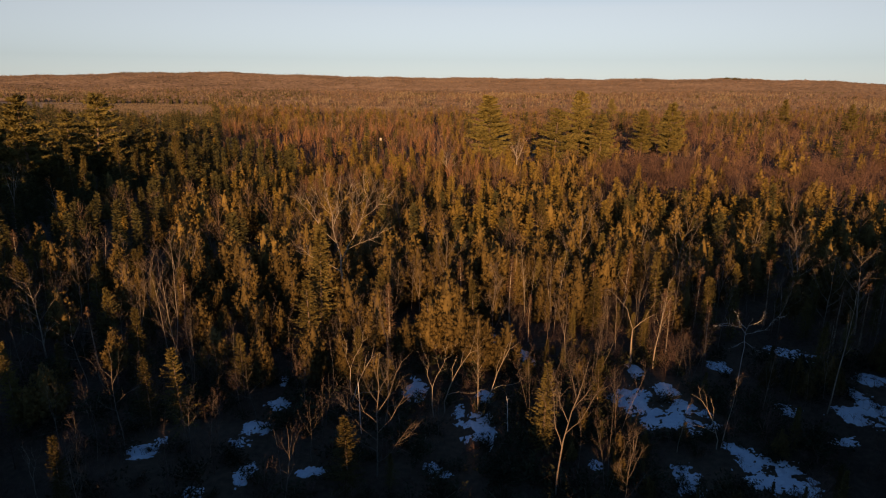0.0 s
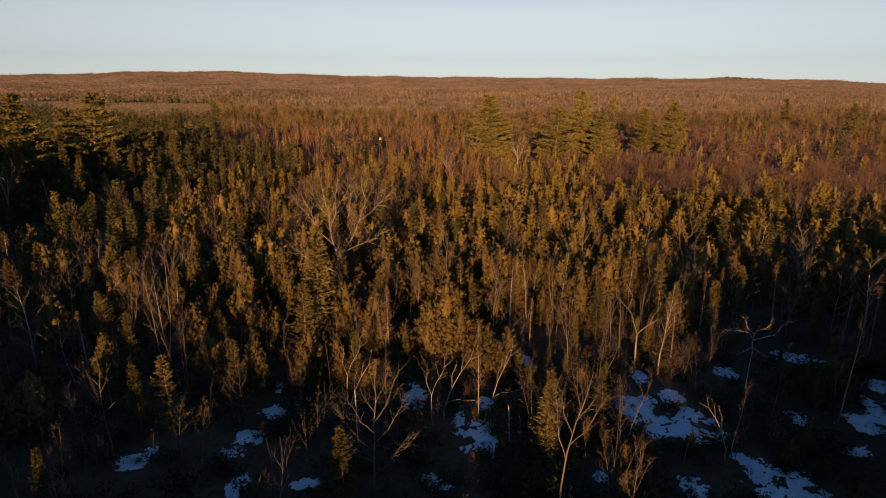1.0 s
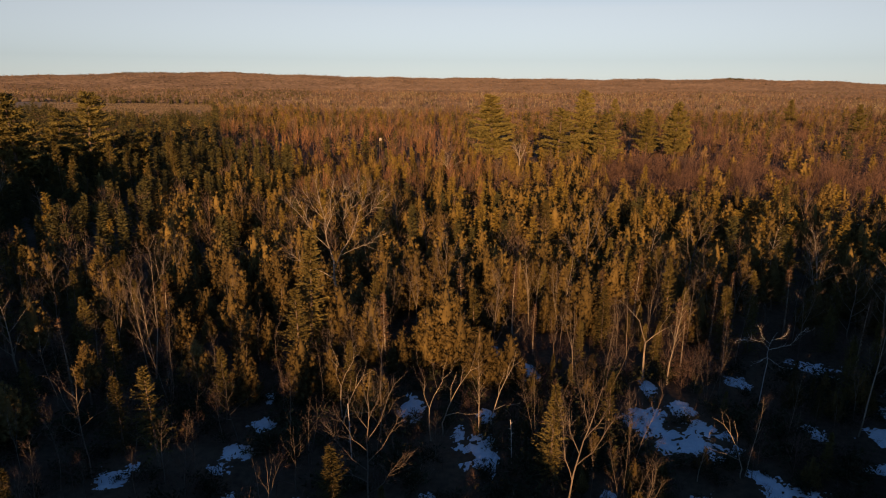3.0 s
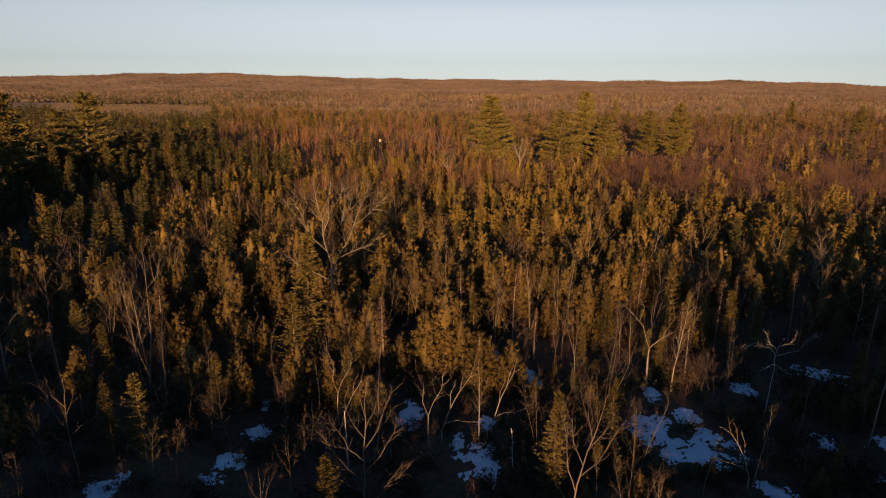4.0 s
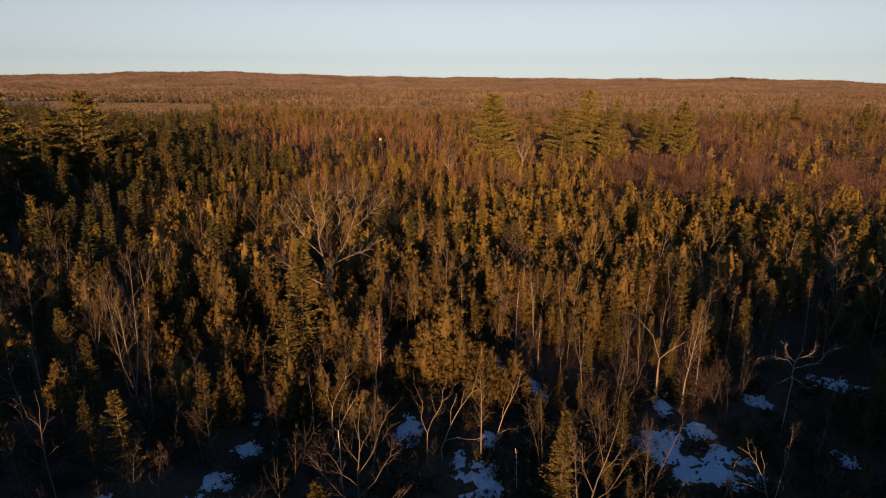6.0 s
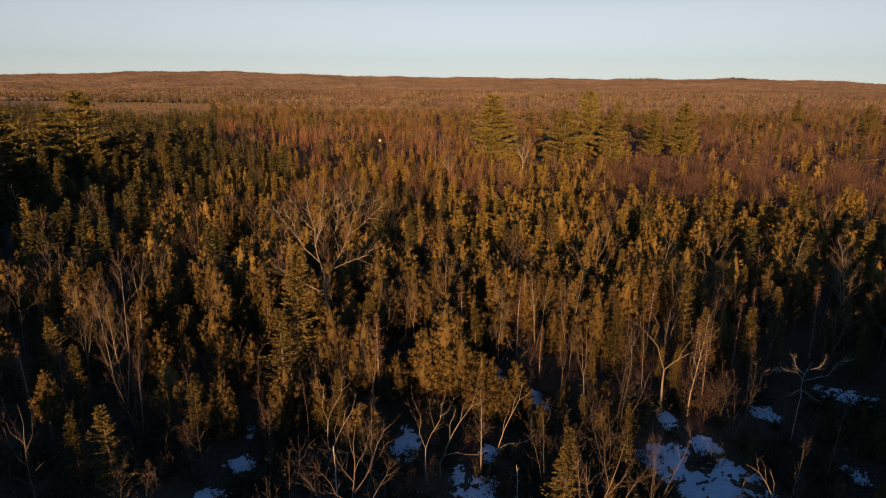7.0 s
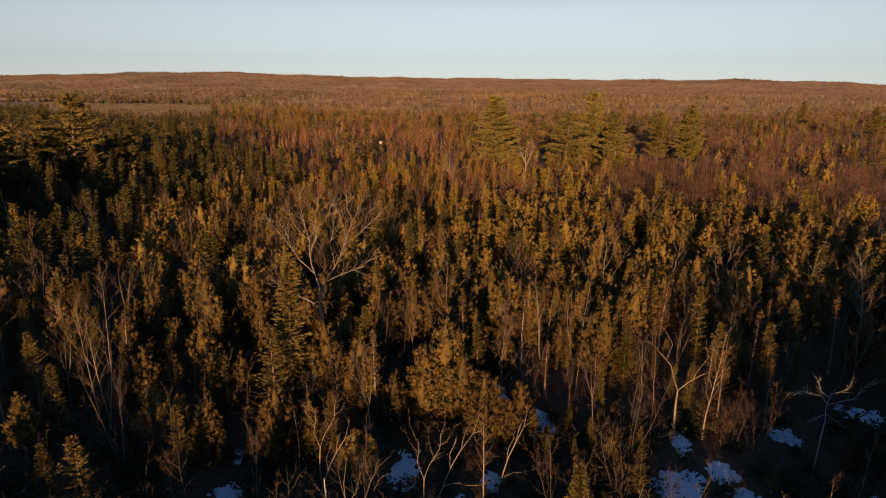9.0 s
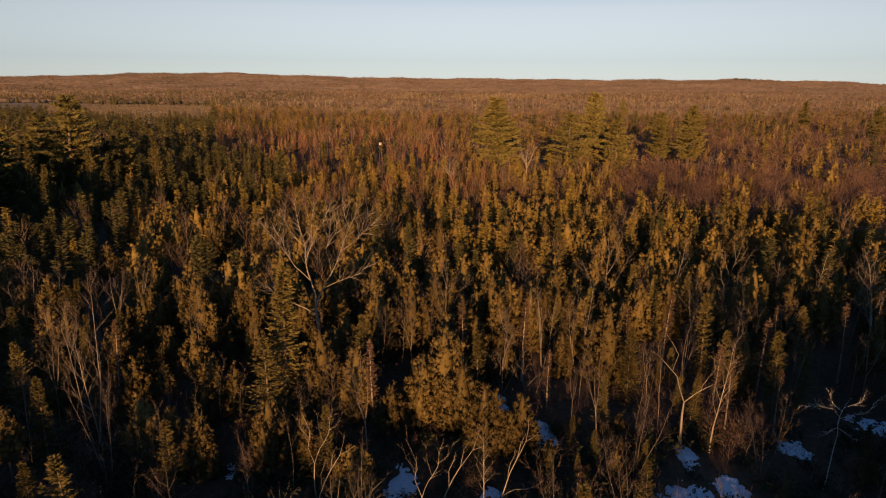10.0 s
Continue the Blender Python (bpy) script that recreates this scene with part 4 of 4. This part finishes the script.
def spread_woods(band, lo, hi, tries, gap, reach):
    """Fill a band of distance with trees, noted by kind."""
    for _ in range(tries):
        y = math.sqrt(rng.uniform(lo ** 2, hi ** 2))
        x = rng.uniform(-1, 1) * (reach * y + 10)
        if clearing(x, y):
            continue
        kind = choose(x, y)
        if kind == "cedar" and y > 125 and rng.uniform() < (0.3 if abs(x / y) < 0.3 else 0.12) + 0.25 * (y > 262):
            kind = "spire"
        if 250 < y < 1500 and clump(x, y * 0.7, 24 if y < 720 else 60, 12.0) < (-0.24 if x < 0 else -0.36):
            continue     # gaps between the stands
        before_blind = 200 < y < 302 and -35.5 - 0.1 * (300 - y) < x < -30.5 + 0.13 * (300 - y)
        if before_blind and y > 288:
            continue
        g = gap * (0.85 if kind == "rust" else 0.72 if kind == "red" else 1.0)
        if g < 6 and not free(x, y, g):
            continue
        if g < 6:
            keep(x, y, g)
        if kind in ("cedar", "bare") and y < 300 and clump(x, y, 11, 8.0) < -0.22 + 1.1 * max(0, abs(x / y - 0.06) - 0.20) and rng.uniform() < 0.8:
            continue
        h = {"spire": rng.uniform(9, 13.5), "cedar": rng.uniform(7.0, 12.0), "spruce": rng.uniform(8, 13), "bare": rng.uniform(9, 15) if y < 715 else rng.uniform(9, 15), "rust": rng.uniform(10, 15), "aspen": rng.uniform(10, 15), "red": rng.uniform(7, 11)}[kind]
        if kind == "spruce" and 200 < y < 560:
            h *= 1.35
        elif 250 < y < 1500:
            h *= 1 + 0.35 * clump(x, y, 40, 14.0)
        if before_blind:
            h = min(h, 10.0)
        if -0.62 < x / y < -0.37 and 430 < y < 720:
            h *= 0.72     # young growth before the field
        far_places[band, kind].append((x, y, float(land(x, y)), h))


spread_woods("mid", 108, 182, 9000, 3.3, 0.78)
spread_woods("edge", 181, 268, 9500, 3.3, 0.78)
spread_woods("far", 266, 450, 8000, 4.6, 0.78)
spread_woods("far", 449, 720, 6500, 9, 0.78)
spread_woods("ridge", 715, 1700, 14000, 9, 0.80)
spread_woods("crest", 1690, 3000, 6000, 9, 0.80)
for _ in range(420):     # dark conifers that stand up from the skyline
    lo, hi = ((13.0, 17.3), (22.4, 23.6), (-27.0, -22.5))[rng.integers(3)]
    a, r = radians(rng.uniform(lo, hi)), rng.uniform(2700, 2900)
    x, y = r * math.sin(a), r * math.cos(a)
    far_places["crest", "cedar"].append((x, y, float(land(x, y)), rng.uniform(11, 16)))
for _ in range(4000):     # unseen woods added behind and under the camera to shade the clearing; taller to both sides
    x, y = rng.uniform(-165, 145), rng.uniform(-110, 44)
    lane = x - 0.087 * y + 3
    if free(x, y, 4.3):
        keep(x, y, 4.3)
        if -18 < lane < 28:
            h = (8.2 + 0.13 * (52 - y)) * rng.uniform(0.75, 1.05) if y > 5 else rng.uniform(11.0, 14.5)
        elif lane < 0:
            h = rng.uniform(12, 15) if lane > -28 else rng.uniform(16.5, 20) if lane > -60 else rng.uniform(14, 26) if lane > -110 else rng.uniform(24, 36)
        else:
            h = rng.uniform(14, 16) if lane < 33 else rng.uniform(22.5, 27) if lane < 50 else rng.uniform(18, 26) if lane < 72 else rng.uniform(22, 32)
        h = min(h, 34 - 0.78 * max(y, 0))
        if h > 3:
            far_places["under" if abs(x) < 26 and y > -20 else "unseen_shade", "cedar" if rng.uniform() < 0.7 else "bare"].append((x, y, 0.0, h))
for _ in range(1500):     # taller woods beside the clearing, added out of view for the shade they cast
    side, y = rng.choice((-1, 1)), rng.uniform(5, 92)
    x = side * rng.uniform(0.76 * y + 9, 0.76 * y + 55)
    if free(x, y, 4.5):
        keep(x, y, 4.5)
        far_places["unseen_shade", "cedar"].append((x, y, 0.0, rng.uniform(15, 24) if side > 0 else rng.uniform(17, 23) if x < -96 and y > 45 else rng.uniform(13, 18)))
for _ in range(260):     # tall trees on the flank of the pines, added out of view to shade them
    y = rng.uniform(100, 172)
    x = -rng.uniform(0.76 * y + 14, 0.76 * y + 62)
    if free(x, y, 6.0):
        keep(x, y, 6.0)
        far_places["unseen_shade", "cedar"].append((x, y, 0.0, rng.uniform(25, 34)))

light = dict()


def whole(shape):
    """Crown and stem of a far conifer as one soup."""
    stem, crown = shape
    crown.tube(np.array(((0, 0, -0.3), (0, 0, 9.0))), (0.16, 0.0), 3)
    return crown.done()


reseed(60)
light["mid", "cedar"] = [whole(cedar_shape(n, 10, 0.66, w, 0.22, 0, k)) for w, k, n in ((3.1, 2, 80), (3.5, 3, 92), (2.8, 1, 64), (3.2, 2, 82), (2.8, 1, 66))]
light["edge", "cedar"] = [whole(cedar_shape(n, 8, 0.84, w, 0.22, 0, k)) for w, k, n in ((2.9, 2, 36), (3.2, 3, 40), (2.6, 1, 28), (2.8, 1, 30))]
light["mid", "spire"] = light["edge", "spire"] = [whole(spruce_shape(16, 8, 3, 0.66, w, 0.06)) for w in (1.5, 1.9)]
light["far", "spire"] = light["far", "spruce"] = [whole(spruce_shape(9, 5, 2, 1.1, w, 0.06)) for w in (1.2, 1.5)]
light["ridge", "spire"] = light["ridge", "spruce"] = light["crest", "spire"] = [spruce_shape(5, 4, 1, 2.0, 1.3, 0.06)[1].done() for _ in range(2)]
light["unseen_shade", "cedar"] = [whole(cedar_shape(20, 1, 1.35, w, 0.05)) for w in (2.2, 2.5, 2.3)]
light["mid", "spruce"] = light["edge", "spruce"] = [whole(spruce_shape(14, 7, 4, 0.75, w, 0.1)) for w in (1.6, 1.3)]
light["mid", "bare"] = light["edge", "bare"] = [light_bare(12, 80, 1.1, 0.034, s).done() for s in (0.45, 0.6, 0.35)]
light["unseen_shade", "bare"] = light["under", "bare"] = light["mid", "bare"]
light["under", "cedar"] = light["mid", "cedar"]
light["edge", "rust"] = [light_bare(6, 90, 1.5, 0.07, 0.25, 0.15).done() for _ in range(3)]
light["edge", "red"] = [light_bare(6, 105, 0.95, 0.09, w, 0.2).done() for w in (0.6, 0.75, 0.85, 0.7)]
light["far", "cedar"] = [cedar_shape(12, 4, 1.5, w, 0.1, 0, 1)[1].done() for w in (1.9, 2.2, 1.6)]
light["far", "bare"] = [light_bare(3, 44, 1.3, 0.18, s, 0.35, 0.16).done() for s in (0.4, 0.55, 0.7)]
light["far", "rust"] = [light_bare(3, 34, 2.2, 0.17, 0.22, 0.1, 0.12).done() for _ in range(2)]
light["far", "red"] = [light_bare(3, 56, 1.15, 0.22, w, 0.15, 0.10).done() for w in (0.7, 0.85, 0.6)]
light["ridge", "cedar"] = [cedar_shape(5, 2, 2.2, 2.2, 0.1, 0, 1)[1].done() for _ in range(3)]
light["far", "aspen"] = [light_bare(2, 34, 1.5, 0.2, s, 0.3, 0.2).done() for s in (0.3, 0.4)]
light["ridge", "aspen"] = [light_bare(0, 16, 2.0, 0.42, s, 0.2, 0.34).done() for s in (0.35, 0.5)]
light["ridge", "bare"] = [light_bare(0, 13, 2.2, 0.42, s, 0.3, 0.28).done() for s in (0.5, 0.6, 0.7)]
light["ridge", "red"] = [light_bare(0, 13, 2.2, 0.42, s, 0.2, 0.2).done() for s in (0.7, 0.8)]
light["crest", "cedar"] = light["ridge", "cedar"]
light["crest", "bare"] = light["crest", "red"] = [light_bare(0, 11, 2.8, 0.75, s, 0.25, 0.3).done() for s in (0.6, 0.75)]
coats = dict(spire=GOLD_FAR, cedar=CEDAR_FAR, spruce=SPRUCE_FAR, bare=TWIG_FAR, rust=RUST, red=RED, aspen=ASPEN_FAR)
names = dict(aspen=("aspen_stand", "pale tan leafless aspen stand far off"), spire=("fir_woods", "slender pointed golden-olive firs in the woods"), cedar=("cedar_woods", "bronze-green cedar woods seen from above"), spruce=("spruce_woods", "olive spruces among the cedars"), bare=("hardwood_forest", "leafless grey-brown hardwood forest"),
             rust=("tamarack_stand", "leafless rust-coloured upright tamarack stand"), red=("maple_thicket", "leafless red-brown maple and alder thicket"))
# Bands behind, under and beside the view share these labels; they are added for shade.
for (band, kind), places in far_places.items():
    if (band, kind) in light:
        wide = 0.15 if band not in ("ridge", "crest") else 0.35
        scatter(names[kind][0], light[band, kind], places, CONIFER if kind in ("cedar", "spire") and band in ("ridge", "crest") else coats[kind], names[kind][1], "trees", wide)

tuft = Soup()
tuft.sprays(rng.normal(size=(7, 3)) * (6, 6, 0), rng.normal(size=(7, 3)) * (0.5, 0.5, 0) + (0, 0, 1), rng.uniform(6, 11, 7), 5.0)
tufts = []
for _ in range(7000):
    y = rng.uniform(620, 1050)
    x = -y * rng.uniform(0.37, 0.64)
    tufts.append((x, y, float(land(x, y)) + 0.45, rng.uniform(0.6, 1.5)))
scatter("dry_grass", [tuft.done()], tufts, GRASS, "tufts of dry tan grass on the far field", "grass")

# ---- underbrush of the swamp ----
brush = []
for _ in range(3):
    s = Soup()
    for _ in range(5):
        line, _ = wander(rng.normal(size=3) * (1.6, 1.6, 0), rng.normal(size=3) * (0.45, 0.45, 0) + (0, 0, 1), rng.uniform(4, 10), 2, 0.15, 0.05)
        s.tube(line, (0.07, 0.0) if len(line) == 2 else (0.07, 0.04, 0.0), 3)
        p, d = along(line, 0.6)
        s.sprays([p] * 5, [off(d, 35, k * 1.3) for k in range(5)], 3.8, 0.12)
    brush.append(s.done())
spots = []
for _ in range(2000):
    y = math.sqrt(rng.uniform(44 ** 2, 98 ** 2))
    x = rng.uniform(-1, 1) * (0.78 * y + 4)
    if all(((x - sx) / rx) ** 2 + ((y - sy) / ry) ** 2 > 0.55 for sx, sy, rx, ry in SNOWS):
        spots.append((x, y, float(land(x, y)), rng.uniform(1.0, 3.4)))
for _ in range(350):
    x, y = rng.uniform(-26, 26), rng.uniform(-20, 44)
    spots.append((x, y, float(land(x, y)), rng.uniform(1.0, 3.0)))
saplings = []
for _ in range(900):
    y = math.sqrt(rng.uniform(44 ** 2, 92 ** 2))
    x = rng.uniform(-1, 1) * (0.76 * y + 4)
    if len(saplings) < 330 and not any(abs(x - sx * y / sy) < rx + 0.5 and sy - 6 < y < sy + ry + 0.5 for sx, sy, rx, ry in SNOWS):
        saplings.append((x, y, float(land(x, y)), rng.uniform(1.4, 3.0) if -12 < x < 28 else rng.uniform(2.5, 6.0)))
scatter("saplings", [light_bare(12, 110, 1.5, 0.06, w, 0.15, 0.10).done() for w in (0.4, 0.55, 0.7)], saplings, SCRUB, "thin leafless red-brown saplings crowding the swamp floor", "saplings")
scatter("underbrush", brush, spots, SCRUB, "tangled red-brown leafless underbrush on the swamp floor", "shrubs")


def evergreen_shrub():
    s, st = Soup(), Soup()
    for k in range(10):
        line, _ = wander((0, 0, -0.5), off((0, 0, 1), rng.uniform(5, 60), k * 0.7), rng.uniform(5, 10), 3, 0.2, 0.08)
        st.tube(line, (0.2, 0.15, 0.1, 0.0), 3)
        at = np.array([along(line, q)[0] for q in rng.uniform(0.3, 0.99, 28)]) + rng.normal(size=(28, 3)) * 1.0
        s.sprays(at, rng.normal(size=(28, 3)) + (0, 0, 0.6), rng.uniform(0.8, 1.7, 28), 0.7)
    return st, s


for _ in range(2):
    st, s = evergreen_shrub()
    KINDS["shrub"].append(tree("evergreen_shrub", "low dark evergreen shrub beside melting snow", "shrub", ("stem", st, BARK), ("foliage", s, SHRUB)))
GROUPS["shrub"] = "shrubs round the snow"
for _ in range(900):
    y = math.sqrt(rng.uniform(46 ** 2, 84 ** 2))
    x = rng.uniform(-0.74, 0.76) * y
    near = min(((x - sx) / rx) ** 2 + ((y - sy) / ry) ** 2 for sx, sy, rx, ry in SNOWS)
    if near > 0.85 and count["shrub"] < 330 and (x > 5 or rng.uniform() < 0.75):
        count["shrub"] += 1
        plant("shrub", x, y, rng.uniform(1.0, 2.2) if near < 3 else rng.uniform(1.2, 3.6), wide=rng.uniform(0.9, 1.5))
for _ in range(24):
    sx, sy, rx, ry = SNOWS[rng.integers(len(SNOWS))]
    plant("shrub", sx + rng.uniform(-0.7, 0.7) * rx, sy + rng.uniform(-0.7, 0.7) * ry, rng.uniform(0.5, 1.1))

for shapes in KINDS.values():     # forms that found no place
    for proto in shapes:
        if proto.name not in used_first:
            for piece in list(proto.children):
                bpy.data.objects.remove(piece)
            bpy.data.objects.remove(proto)


# ---- hunting blind among the far cedars ----
def box(bm, x0, x1, y0, y1, z0, z1):
    made = bmesh.ops.create_cube(bm, size=1.0)
    bmesh.ops.transform(bm, matrix=Matrix.LocRotScale(((x0 + x1) / 2, (y0 + y1) / 2, (z0 + z1) / 2), None, (x1 - x0, y1 - y0, z1 - z0)), verts=made["verts"])


def part(name, bm, material, parent, label=""):
    me = bpy.data.meshes.new(name)
    bmesh.ops.bevel(bm, geom=bm.edges[:], offset=0.015, segments=1, affect="EDGES")
    bm.to_mesh(me)
    bm.free()
    me.materials.append(material)
    ob = new(name, me)
    ob.parent = parent
    return tagged(ob, label)


blind = tagged(new("hunting_blind"), "small cream-painted hunting blind raised on wooden legs", "hut")
blind.matrix_basis = pose(-33, 300, float(land(-33, 300)), 0, 0, 12) @ Matrix.Diagonal((0.5, 0.5, 1.0, 1.0))
bm = bmesh.new()
box(bm, -1.0, 1.0, -0.9, 0.9, 9.8, 10.9)
part("cabin", bm, PAINT, blind)
bm = bmesh.new()
box(bm, -1.2, 1.2, -1.1, 1.1, 10.9, 11.0)
part("roof", bm, WOOD, blind)
bm = bmesh.new()
box(bm, -0.35, 0.35, -0.93, -0.9, 10.3, 10.55)
part("window", bm, WOOD, blind)
for sx in (-0.9, 0.9):
    for sy in (-0.8, 0.8):
        bm = bmesh.new()
        box(bm, sx - 0.07, sx + 0.07, sy - 0.07, sy + 0.07, -0.3, 9.8)
        part("leg", bm, WOOD, blind)
